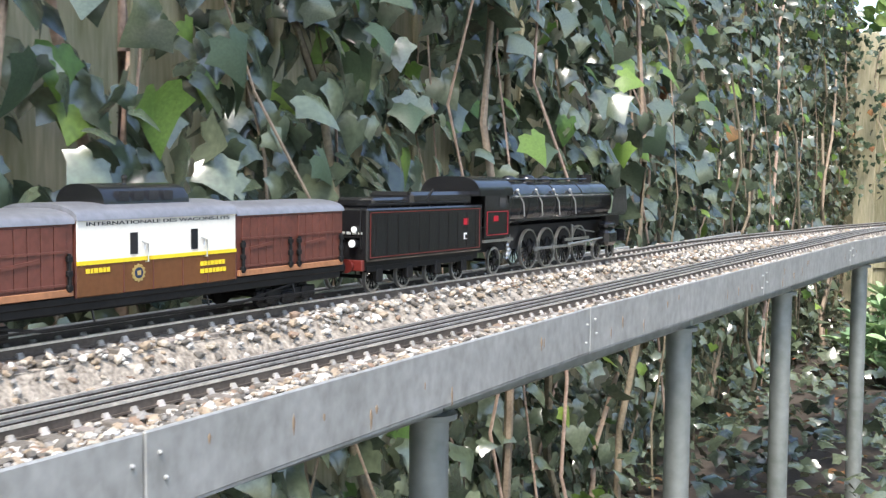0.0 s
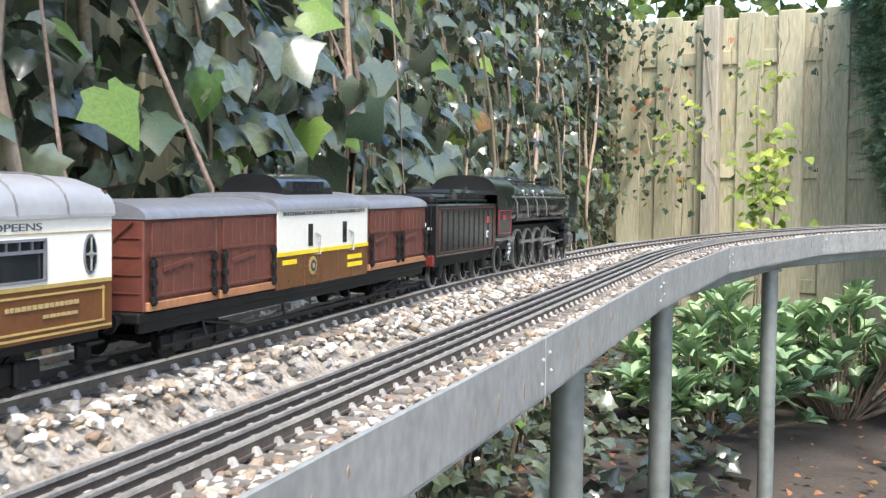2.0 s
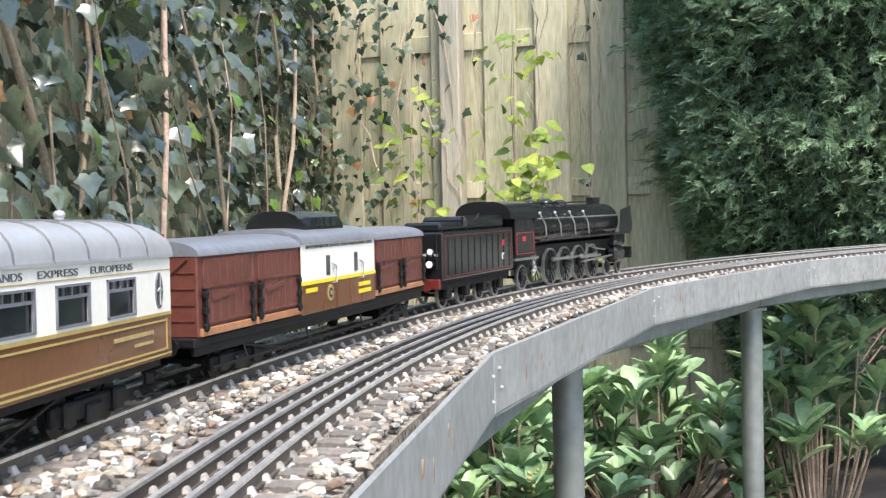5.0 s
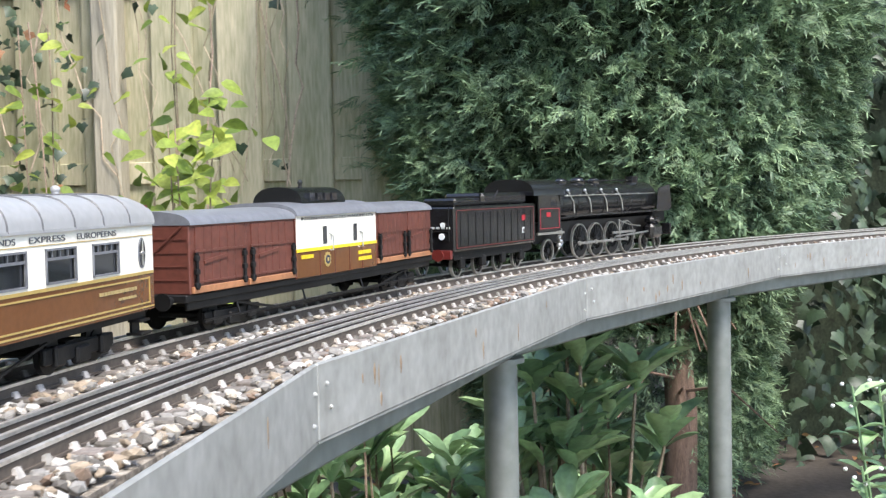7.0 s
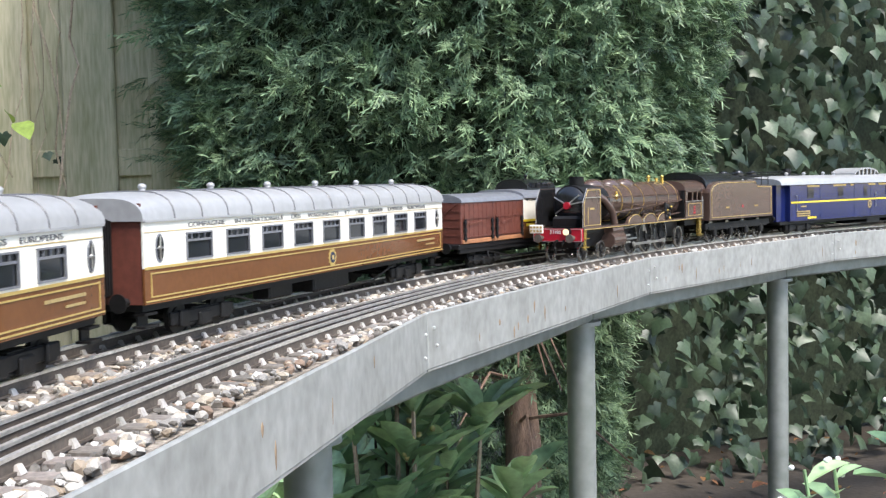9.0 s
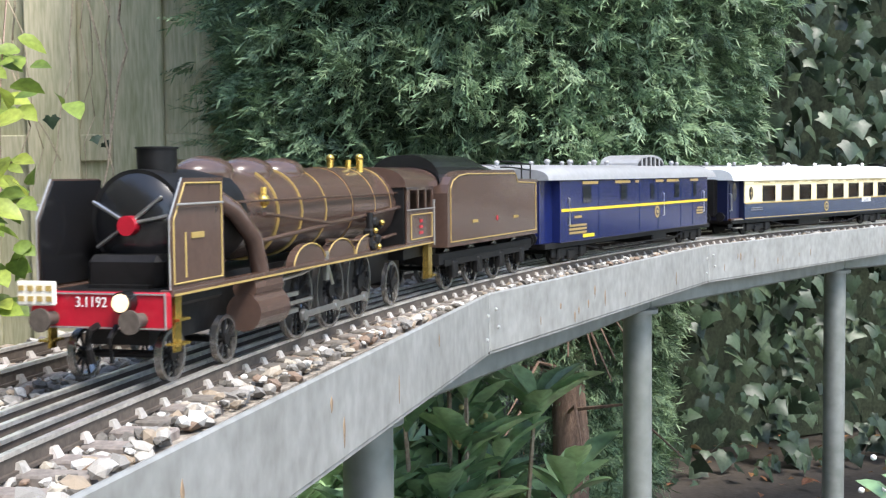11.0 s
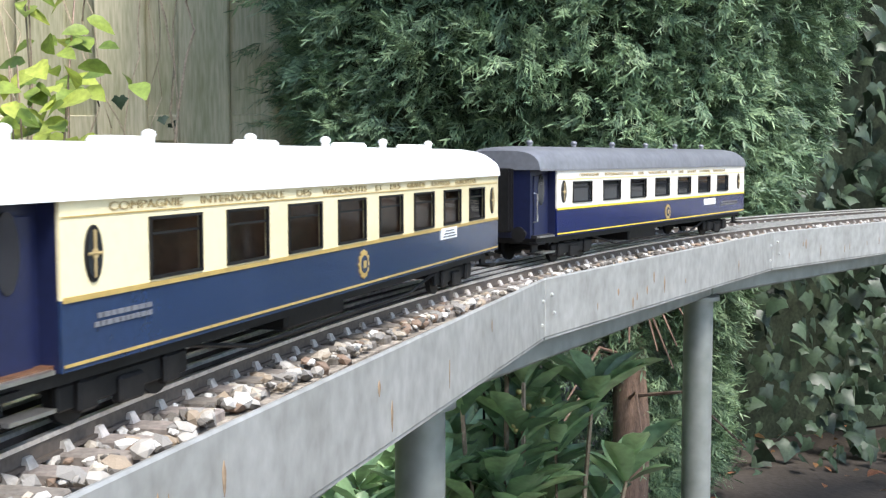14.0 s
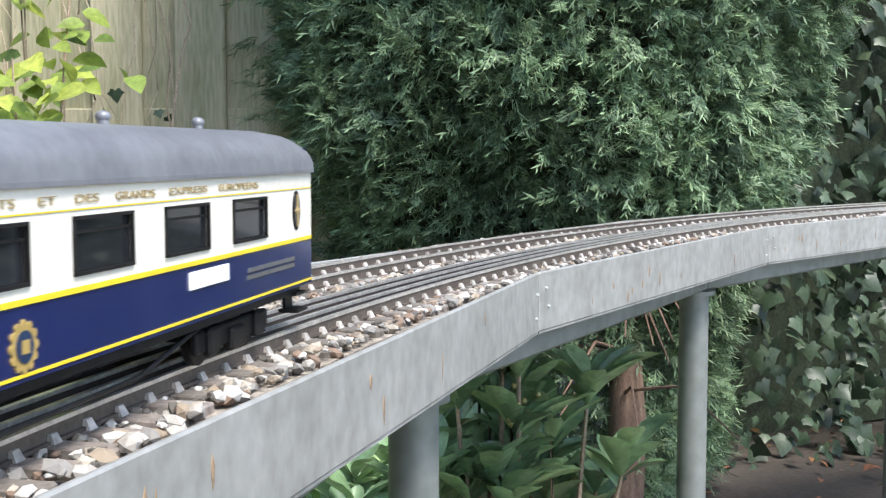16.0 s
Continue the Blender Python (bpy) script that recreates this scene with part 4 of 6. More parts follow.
        ball(bm, x, 0, top + 0.004, 0.0038, 0.75, 10)
        part("roof_vent", bm, roof_m, roof, smooth=60)
    for sd in (-1, 1):
        for a, b in wins:
            x, w = (a + b) / 2, b - a
            bm = bmesh.new()
            y = sd * (hw + 0.0003)
            for xx in (a + 0.0007, b - 0.0007):
                box(bm, xx, y, wz[0], 0.0014, 0.0016, wz[1] - wz[0])
            for zz in (wz[0], wz[1] - 0.0014):
                box(bm, x, y, zz, w, 0.0016, 0.0014)
            if arched:
                zb = wz[0] + (wz[1] - wz[0]) * 0.66
                box(bm, x, sd * (hw - 0.0006), zb, w - 0.002, 0.0012, 0.0018)
                for j in range(1, 4):
                    box(bm, a + w * j / 4, sd * (hw - 0.0006), zb, 0.0009, 0.0012, wz[1] - zb)
            else:
                box(bm, x, sd * (hw - 0.0008), wz[0] + (wz[1] - wz[0]) * 0.7, w - 0.002, 0.001, 0.0011)
            fr = part("window_frame", bm, ROOF_SLATE if arched else FRAME, th)
            bm = bmesh.new()
            box(bm, x, sd * (hw - 0.0016), wz[0], w, 0.0005, wz[1] - wz[0])
            pn = part("pane", bm, CLEAR if lamps else GLASS, fr)
            if lamps and sd < 0:
                bm = bmesh.new()
                rod(bm, (x - w * 0.25, -hw + 0.014, wz[0] - 0.004), (x - w * 0.25, -hw + 0.014, wz[0] + 0.006), 0.001, 6)
                rod(bm, (x - w * 0.25, -hw + 0.014, wz[0] + 0.005), (x - w * 0.25, -hw + 0.014, wz[0] + 0.012), 0.0042, 10, 0.0026)
                part("table_lamp", bm, LAMPSHADE, fr, "small red-shaded table lamp")
        for x in ovals:
            bm = bmesh.new()
            m = Matrix.Translation((x, sd * hw, (wz[0] + wz[1]) / 2 + 0.001)) @ Matrix.Rotation(radians(90), 4, "X") @ Matrix.Diagonal((0.0062, 0.0115, 1, 1))
            bmesh.ops.create_cone(bm, cap_ends=True, segments=24, radius1=1, radius2=1, depth=0.0016, matrix=m)
            ov = part("oval_window", bm, ROOF_SLATE if arched else FRAME, th)
            bm = bmesh.new()
            m = Matrix.Translation((x, sd * (hw + 0.0006), (wz[0] + wz[1]) / 2 + 0.001)) @ Matrix.Rotation(radians(90), 4, "X") @ Matrix.Diagonal((0.0050, 0.0100, 1, 1))
            bmesh.ops.create_cone(bm, cap_ends=True, segments=24, radius1=1, radius2=1, depth=0.001, matrix=m)
            part("pane", bm, GLASS, ov)
            bm = bmesh.new()
            zc = (wz[0] + wz[1]) / 2 + 0.001
            y = sd * (hw + 0.0012)
            for dx, dz in ((0.0048, 0), (-0.0048, 0), (0, 0.0095), (0, -0.0095)):
                rod(bm, (x, y, zc), (x + dx, y, zc + dz), 0.0007, 5)
            rod(bm, (x, y - 0.0003, zc), (x, y + 0.0003, zc), 0.0022, 10)
            part("tracery", bm, STEEL if arched else DULLGOLD, ov)
        y = sd * hw
        if line_m:
            bm = bmesh.new()
            box(bm, -vest / 2, y, zw - 0.0012, L - 0.002 - vest, 0.0012, 0.0022)
            box(bm, -vest / 2, y, z0 + 0.0018, L - 0.002 - vest, 0.001, 0.0012)
            box(bm, -vest / 2, y, wz[1] + 0.0022, L - 0.002 - 2 * step - vest, 0.0008, 0.0006)
            part("lining", bm, line_m, th)
    bm = bmesh.new()
    box(bm, 0, 0, z0 - 0.006, L - 0.01, W - 0.012, 0.006)
    box(bm, 0.03, 0, 0.010, 0.09, 0.06, z0 - 0.012, 0.002)
    box(bm, -0.09, -0.02, 0.012, 0.05, 0.02, z0 - 0.015, 0.002)
    for y in (-0.035, 0.035):
        tube(bm, [(-0.2, y, z0 - 0.006), (-0.13, y, 0.010), (0.13, y, 0.010), (0.2, y, z0 - 0.006)], 0.0012, 5)
    part("underframe", bm, FRAME, th)
    for k in (-1, 1):
        bogie(th, k * (L / 2 - 0.105))
        buffers(th, k * L / 2, k)
        for y in (-0.036, 0.036):
            bm = bmesh.new()
            box(bm, k * (L / 2 - 0.012), y, 0.012, 0.02, 0.012, 0.002)
            box(bm, k * (L / 2 - 0.012), y, 0.022, 0.018, 0.010, 0.002)
            box(bm, k * (L / 2 - 0.012), y * 0.9, 0.012, 0.014, 0.002, 0.014)
            part("footstep", bm, FRAME, th)
    return th


def even(a, b, n, w):
    return [(a + (b - a) * (k + 0.5) / n - w / 2, a + (b - a) * (k + 0.5) / n + w / 2) for k in range(n)]


WORDS = ("COMPAGNIE", "INTERNATIONALE", "DES", "WAGONS-LITS", "ET", "DES", "GRANDS", "EXPRESS", "EUROPEENS")


def frieze(parent, L, z, y_half, material, words=WORDS, size=0.0068):
    for sd in (-1, 1):
        total = sum(len(w) for w in words) + 2.2 * (len(words) - 1)
        x = -L / 2
        for w in words:
            k = len(w) / total * L
            lettering(parent, w, (x + k / 2) * (1 if sd < 0 else -1), sd * y_half, z, size, material, sd, k * 0.97)
            x += (len(w) + 2.2) / total * L


def brown_coach():
    L = 0.70
    th = coach("pullman_coach", L, "brown and cream model saloon coach with grey ribbed roof", BROWN, IVORY, ROOF_GREY, OXIDE, 0.031, 0.0595,
               even(-L / 2 + 0.05, L / 2 - 0.05, 9, 0.0425), (0.0622, 0.0852), ovals=(-L / 2 + 0.022, L / 2 - 0.022), line_m=GOLD, arched=True, gutter=0.0965, top=0.1195)
    frieze(th, L - 0.13, 0.0912, 0.044, ROOF_RIB, size=0.0056)
    for sd in (-1, 1):
        y = sd * 0.0442
        bm = bmesh.new()
        for zz in (0.036, 0.0545):
            box(bm, 0, y, zz, L - 0.016, 0.0008, 0.0011)
        for x in (-L / 2 + 0.009, L / 2 - 0.009):
            box(bm, x, y, 0.036, 0.0012, 0.0008, 0.020)
        part("panel_lining", bm, GOLD, th)
        bars(th, sd * -0.285, sd * 0.0442, 0.048, 0.062, 0.0024, 1, DULLGOLD, sd)
        bars(th, sd * -0.30, sd * 0.0442, 0.0425, 0.03, 0.0018, 1, DULLGOLD, sd)
        crest(th, 0.0, sd * 0.0442, 0.0455, 0.008, GOLD, sd)
    return th


def container_wagon():
    """Flat wagon with three vans of doors and a cream mail box with a cupola."""
    L = 0.575
    th = tagged(new("container_wagon"), "long flat wagon carrying brown containers and a cream guard's box", "railway wagon")
    bm = bmesh.new()
    box(bm, 0, 0, 0.031, L, 0.084, 0.007, 0.001)
    for y in (-0.038, 0.038):
        box(bm, 0, y, 0.024, L - 0.01, 0.004, 0.009, 0.001)
        tube(bm, [(-0.2, y, 0.024), (-0.12, y, 0.011), (0.12, y, 0.011), (0.2, y, 0.024)], 0.0014, 5)
        tube(bm, [(-0.26, y * 1.1, 0.013), (0.26, y * 1.1, 0.013)], 0.0012, 5)
        for x in (-0.2, -0.07, 0.07, 0.2):
            rod(bm, (x, y, 0.026), (x, y * 1.1, 0.012), 0.001, 5)
    part("underframe", bm, FRAME, th)
    for k in (-1, 1):
        bogie(th, k * (L / 2 - 0.09), 0.03, 0.014)
        buffers(th, k * L / 2, k)
    for x0, x1, doors in ((-L / 2 + 0.006, -L / 2 + 0.100, 1), (-L / 2 + 0.101, -L / 2 + 0.195, 1), (L / 2 - 0.180, L / 2 - 0.004, 2)):
        w, xm = x1 - x0, (x0 + x1) / 2
        bm = bmesh.new()
        box(bm, xm, 0, 0.038, w, 0.084, 0.061, 0.0008)
        box_part = part("container_body", bm, OXIDE, th, "red-brown planked container")
        bm = bmesh.new()
        prism(bm, roof_profile(0.088, 0.0985, 0.111, 12, 0.8), x0 - 0.0005, x1 + 0.0005)
        part("container_roof", bm, ROOF_SLATE, box_part, "grey arched roof", smooth=40)
        for sd in (-1, 1):
            bm = bmesh.new()
            box(bm, xm, sd * 0.0428, 0.0385, w - 0.004, 0.003, 0.006, 0.0005)
            part("sill", bm, SILL, box_part, "orange-brown sill")
            per = w / doors
            for dn in range(doors):
                xa = x0 + per * dn
                n = 6
                for j in range(n):
                    xx = xa + 0.008 + (per - 0.016) * (j + 0.5) / n
                    bm = bmesh.new()
                    box(bm, xx, sd * 0.0424, 0.046, (per - 0.016) / n - 0.0008, 0.0016, 0.0505, 0.0003)
                    part("plank", bm, OXIDE, box_part)
                bm = bmesh.new()
                box(bm, xa + per / 2, sd * 0.0434, 0.0745, per - 0.012, 0.0016, 0.002)
                box(bm, xa + per / 2, sd * 0.0434, 0.0475, per - 0.02, 0.0014, 0.0016)
                box(bm, xa + per / 2 - 0.008, sd * 0.0438, 0.066, per * 0.4, 0.0014, 0.003, 0, Matrix.Rotation(radians(7 * sd), 4, "Y"))
                part("door_strap", bm, OXIDE, box_part)
                for xx in (xa + 0.007, xa + per - 0.007):
                    bm = bmesh.new()
                    rod(bm, (xx, sd * 0.045, 0.042), (xx, sd * 0.045, 0.074), 0.0017, 6)
                    for zz in (0.043, 0.055, 0.067):
                        box(bm, xx, sd * 0.0448, zz, 0.0055, 0.0036, 0.005, 0.0006)
                    part("door_latch", bm, FRAME, box_part, "black door latch")
        for xe, sg in ((x0, -1), (x1, 1)):
            bm = bmesh.new()
            for zz in (0.05, 0.062, 0.074, 0.086):
                box(bm, xe + sg * 0.0002, 0, zz, 0.0012, 0.08, 0.0008)
            rod(bm, (xe + sg * 0.001, -0.035, 0.097), (xe + sg * 0.001, -0.01, 0.075), 0.0009, 5)
            rod(bm, (xe + sg * 0.001, 0.035, 0.097), (xe + sg * 0.001, 0.01, 0.075), 0.0009, 5)
            part("end_batten", bm, OXIDE, box_part)
    xa, xb = -L / 2 + 0.197, L / 2 - 0.182
    w, xm = xb - xa, (xa + xb) / 2
    bm = bmesh.new()
    box(bm, xm, 0, 0.036, w, 0.087, 0.029, 0.0008)
    lower = part("guard_box", bm, BROWN, th, "brown lower body of the guard's box")
    bm = bmesh.new()
    box(bm, xm, 0, 0.0652, w, 0.0872, 0.036, 0.0008)
    part("guard_box_upper", bm, IVORY, lower, "ivory upper body")
    for xx in (xa - 0.0005, xb + 0.0005):
        bm = bmesh.new()
        box(bm, xx, 0, 0.036, 0.0015, 0.086, 0.0655)
        part("end_sheet", bm, OXIDE, lower)
    bm = bmesh.new()
    prism(bm, roof_profile(0.091, 0.1005, 0.115, 12, 0.8), xa - 0.001, xb + 0.001)
    part("guard_box_roof", bm, ROOF_SLATE, lower, smooth=40)
    bm = bmesh.new()
    prism(bm, roof_profile(0.056, 0.110, 0.131, 12, 0.75), xm - 0.052, xm + 0.052)
    cup = part("cupola", bm, BLACK, th, "black raised lookout on the roof", smooth=40)
    for xx in (xm - 0.03, xm - 0.012, xm + 0.006, xm + 0.024):
        bm = bmesh.new()
        box(bm, xx, 0, 0.116, 0.012, 0.0570, 0.0085)
        part("cupola_pane", bm, GLASS, cup)
    bm = bmesh.new()
    rod(bm, (xm, 0, 0.130), (xm, 0, 0.135), 0.002, 8)
    ball(bm, xm, 0, 0.136, 0.003, 1, 8)
    part("finial", bm, BLACK, cup)
    for sd in (-1, 1):
        y = sd * 0.0436
        bm = bmesh.new()
        box(bm, xm, y, 0.0632, w, 0.0012, 0.0035)
        part("lining", bm, YELLOW, lower)
        for xx in (xm - 0.035, xm + 0.04):
            bm = bmesh.new()
            box(bm, xx, y, 0.0695, 0.0085, 0.0014, 0.019)
            part("pane", bm, GLASS, lower)
            bm = bmesh.new()
            hx = xx + 0.014
            tube(bm, [(hx, y, 0.078), (hx, y + sd * 0.003, 0.078), (hx, y + sd * 0.003, 0.062), (hx, y, 0.062)], 0.0008, 5)
            tube(bm, [(hx - 0.004, y, 0.080), (hx - 0.004, y + sd * 0.003, 0.079), (hx - 0.004, y + sd * 0.003, 0.073)], 0.0008, 5)
            part("handrail", bm, STEEL, lower, "steel handrail")
        frieze_w = w - 0.02
        lettering(lower, "INTERNATIONALE DES WAGONS-LITS", xm, y, 0.0975, 0.0042, FRAME, sd, frieze_w)
        bars(lower, xm - sd * 0.065, y, 0.053, 0.034, 0.0042, 2, YELLOW, sd)
        bars(lower, xm + sd * 0.075, y, 0.056, 0.028, 0.004, 1, YELLOW, sd)
        crest(lower, xm - 0.03, y, 0.0525, 0.0068, GOLD, sd)
        for xx in (xm - 0.047, xm - 0.012, xm + 0.025, xm + 0.058):
            bm = bmesh.new()
            box(bm, xx, y, 0.0365, 0.0009, 0.001, 0.027)
            part("door_gap", bm, OXIDE, lower)
    squash(th, 1.0, 0.94)
    return th


def driver(parent, x, y, r, spokes, rim_m, hub_m):
    """Spoked driving wheel centred on its axle."""
    bm = bmesh.new()
    n = 36
    for k in range(n):
        a, b = 6.2832 * k / n, 6.2832 * (k + 1) / n
        q = []
        for ang in (a, b):
            for rr, yy in ((r, -0.0022), (r, 0.0022), (r * 0.925, 0.0022), (r * 0.925, -0.0022)):
                q.append(bm.verts.new((rr * math.cos(ang), yy, rr * math.sin(ang))))
        for e in range(4):
            bm.faces.new((q[e], q[(e + 1) % 4], q[4 + (e + 1) % 4], q[4 + e]))
    bmesh.ops.remove_doubles(bm, verts=bm.verts, dist=0.00001)
    me = finish(bm, "tyre", rim_m)
    bm = bmesh.new()
    for k in range(spokes):
        a = 6.2832 * k / spokes
        rod(bm, (0, 0, 0), (r * 0.95 * math.cos(a), 0, r * 0.95 * math.sin(a)), 0.0010, 5)
    rod(bm, (0, -0.003, 0), (0, 0.003, 0), r * 0.2, 14)
    plate(bm, [(r * 0.55 * math.cos(t), r * 0.55 * math.sin(t)) for t in np.linspace(0.6, 2.54, 8)] + [(r * 0.86 * math.cos(t), r * 0.86 * math.sin(t)) for t in np.linspace(2.54, 0.6, 8)], -0.0018, 0.0018)
    body = finish(bm, "wheel_centre", hub_m)
    wheel = new("driving_wheel", body)
    wheel.parent = parent
    wheel.matrix_basis = pose(x, y, r)
    t = new("tyre", me)
    t.parent = wheel
    return wheel


def boiler_ring(bm, x, z, r, w=0.0022, seg=32):
    rod(bm, (x - w / 2, 0, z), (x + w / 2, 0, z), r, seg)


def running_gear(th, xs, r, rim_m, hub_m, spokes, rod_m):
    """Driving wheels and coupling rods; returns what has to turn."""
    wheels, rods = [], []
    for y in (-0.026, 0.026):
        for x in xs:
            wheels.append((driver(th, x, y, r, spokes, rim_m, hub_m), x, y, r))
        bm = bmesh.new()
        sd = 1 if y > 0 else -1
        box(bm, (xs[0] + xs[-1]) / 2, 0, -0.002, abs(xs[-1] - xs[0]) + 0.008, 0.002, 0.004, 0.0005)
        for x in xs:
            rod(bm, (x, -0.0018, 0), (x, 0.0018, 0), 0.0038, 12)
        ob = part("coupling_rod", bm, rod_m, th, "steel coupling rod")
        rods.append((ob, y + sd * 0.0062, r))
    return wheels, rods


def squash(th, ky, kz):
    """Narrow and lower all parts but the wheels and rods."""
    done = set()
    for o in th.children_recursive:
        roots = o
        while roots.parent != th:
            roots = roots.parent
        if roots.name.startswith(("driving_wheel", "coupling_rod")) or o.data in done:
            continue
        if o.location.length > 0:
            o.location = (o.location.x, o.location.y * ky, o.location.z * kz)
            continue
        done.add(o.data)
        o.data.transform(Matrix.Diagonal((1, ky, kz, 1)))


def small_wheels(th, xs, r, rim_m):
    """Spoked carrying wheels: a tyre with a spoked centre in it."""
    for x in xs:
        for y in (-0.0255, 0.0255):
            bm = bmesh.new()
            n = 26
            loops = [[bm.verts.new((x + q * math.cos(6.2832 * k / n), y + e, r + q * math.sin(6.2832 * k / n))) for k in range(n)] for q, e in ((r, -0.002), (r, 0.002), (r * 0.84, 0.002), (r * 0.84, -0.002))]
            for la, lb in zip(loops, loops[1:] + loops[:1]):
                for k in range(n):
                    bm.faces.new((la[k], la[(k + 1) % n], lb[(k + 1) % n], lb[k]))
            w = part("carrying_wheel", bm, rim_m, th, smooth=40)
            bm = bmesh.new()
            rod(bm, (x, y - 0.0024, r), (x, y + 0.0024, r), r * 0.24, 14)
            for k in range(10):
                a = 6.2832 * k / 10
                rod(bm, (x + r * 0.2 * math.cos(a), y, r + r * 0.2 * math.sin(a)), (x + r * 0.87 * math.cos(a), y, r + r * 0.87 * math.sin(a)), 0.0008, 5)
            part("wheel_centre", bm, FRAME, w, smooth=40)
        bm = bmesh.new()
        rod(bm, (x, -0.0235, r), (x, 0.0235, r), 0.0022, 8)
        part("axle", bm, FRAME, th, smooth=40)


def tender(name, L, label, body_m, line_m, top, red_rear=False):
    th = tagged(new(name), label, "locomotive tender")
    w = 0.086
    bm = bmesh.new()
    if red_rear:
        box(bm, 0, 0, 0.036, L, w, top - 0.036, 0.002)
        body = part("tank", bm, body_m, th, "black riveted water tank with red lining")
        bm = bmesh.new()
        box(bm, 0.055, 0, top - 0.001, L - 0.12, 0.062, 0.018, 0.004)
        box(bm, -0.05, 0, top - 0.001, 0.09, 0.05, 0.012, 0.003)
        part("coal_bunker", bm, BLACK, th)
        bm = bmesh.new()
        for y in (-0.037, 0.037):
            tube(bm, [(-L / 2 + 0.01, y, top + 0.004), (L / 2 - 0.03, y, top + 0.004)], 0.0012, 5)
            for k in range(6):
                x = -L / 2 + 0.012 + (L - 0.05) * k / 5
                rod(bm, (x, y, top - 0.002), (x, y, top + 0.004), 0.001, 5)
        tube(bm, [(-0.02, -0.025, top + 0.016), (0.01, -0.03, top + 0.004), (0.03, -0.03, top + 0.02)], 0.0014, 5)
        part("handrail", bm, FRAME, th)
    else:
        rim = [(L / 2, top - 0.021), (L / 2 - 0.003, top - 0.013), (L / 2 - 0.012, top - 0.006), (L / 2 - 0.028, top - 0.0015), (L / 2 - 0.05, top), (-0.055, top), (-0.061, top - 0.003), (-0.064, top - 0.009), (-L / 2, top - 0.0105)]
        outline = [(-L / 2, 0.042), (L / 2, 0.042)] + rim
        plate(bm, outline, -w / 2, w / 2)
        body = part("tank", bm, body_m, th, "chocolate brown tank with gold lining")
        bm = bmesh.new()
        hood = roof_profile(0.07, top - 0.012, top + 0.0155, 12, 0.8)
        rings = []
        for x, k in ((L / 2 - 0.002, 0.96), (L / 2 - 0.03, 1.0), (0.02, 0.97), (-0.03, 0.62), (-0.06, 0.40)):
            rings.append([bm.verts.new((x, y, top - 0.012 + (z - top + 0.012) * k)) for y, z in hood])
        for ra, rb in zip(rings, rings[1:]):
            for k in range(len(hood)):
                bm.faces.new((ra[k], ra[(k + 1) % len(hood)], rb[(k + 1) % len(hood)], rb[k]))
        bm.faces.new(rings[0][::-1])
        bm.faces.new(rings[-1])
        part("coal_bunker", bm, BLACK, th)
        bm = bmesh.new()
        for y in (-0.037, 0.037):
            for lift in (0.003, 0.009):
                tube(bm, [(-L / 2 + 0.006, y, top - 0.012), (-L / 2 + 0.006, y, top + lift - 0.003), (-0.06, y, top + lift), (-0.03, y, top + lift)], 0.0009, 5)
            rod(bm, (-0.1, y, top - 0.012), (-0.1, y, top + 0.008), 0.0009, 5)
        part("handrail", bm, FRAME, th)
    for sd in (-1, 1):
        y = sd * (w / 2 + 0.0002)
        bm = bmesh.new()
        z0, z1, xa, xb = 0.040 if red_rear else 0.046, top - 0.005 if red_rear else top - 0.0245, -L / 2 + 0.006, L / 2 - 0.008
        box(bm, 0, y, z0, xb - xa, 0.0008, 0.001)
        box(bm, xa, y, z0, 0.001, 0.0008, (z1 if red_rear else top - 0.014) - z0)
        box(bm, xb, y, z0, 0.001, 0.0008, z1 - z0)
        if red_rear:
            box(bm, 0, y, z1, xb - xa, 0.0008, 0.001)
        else:
            tube(bm, [(min(xb, x - 0.003), y, z - 0.0035) for x, z in rim[:-1]] + [(xa, y, rim[-1][1] - 0.0035)], 0.0006, 4)
        part("lining", bm, line_m, body)
        if red_rear:
            for k in range(11):
                bm = bmesh.new()
                box(bm, -L / 2 + 0.018 + (L - 0.036) * k / 10, y, 0.042, 0.0014, 0.0012, top - 0.05)
                part("rib", bm, BLACK, body)
            bm = bmesh.new()
            box(bm, L / 2 - 0.045, y, top - 0.024, 0.011, 0.001, 0.008)
            part("number_plate", bm, RED, body, "small red plate")
            bm = bmesh.new()
            box(bm, L / 2 - 0.045, y, top - 0.042, 0.009, 0.001, 0.008)
            part("data_plate", bm, WHITE, body, "small white plate")
            bm = bmesh.new()
            box(bm, L / 2 - 0.045, y + sd * 0.0005, top - 0.041, 0.006, 0.0008, 0.005)
            part("data_field", bm, BLACK, body)
        else:
            bars(th, -0.06, y, 0.062, 0.016, 0.0028, 1, GOLD, sd)
            bars(th, 0.065, y, 0.062, 0.014, 0.0028, 1, GOLD, sd)
            bm = bmesh.new()
            rod(bm, (0.0, y, 0.064), (0.0, y + sd * 0.0006, 0.064), 0.0026, 10)
            part("emblem", bm, RED, body)
    bm = bmesh.new()
    box(bm, 0, 0, 0.026, L + 0.004, 0.07, 0.010)
    for y in (-0.034, 0.034):
        for k in range(4):
            x = -L / 2 + 0.036 + (L - 0.072) * k / 3
            box(bm, x, y, 0.012, 0.013, 0.007, 0.016, 0.0015)
        box(bm, 0, y, 0.024, L - 0.02, 0.004, 0.006)
    part("frame", bm, FRAME, th)
    small_wheels(th, [-L / 2 + 0.036 + (L - 0.072) * k / 3 for k in range(4)], 0.0165 if red_rear else 0.0195, STEEL if red_rear else TYRE)
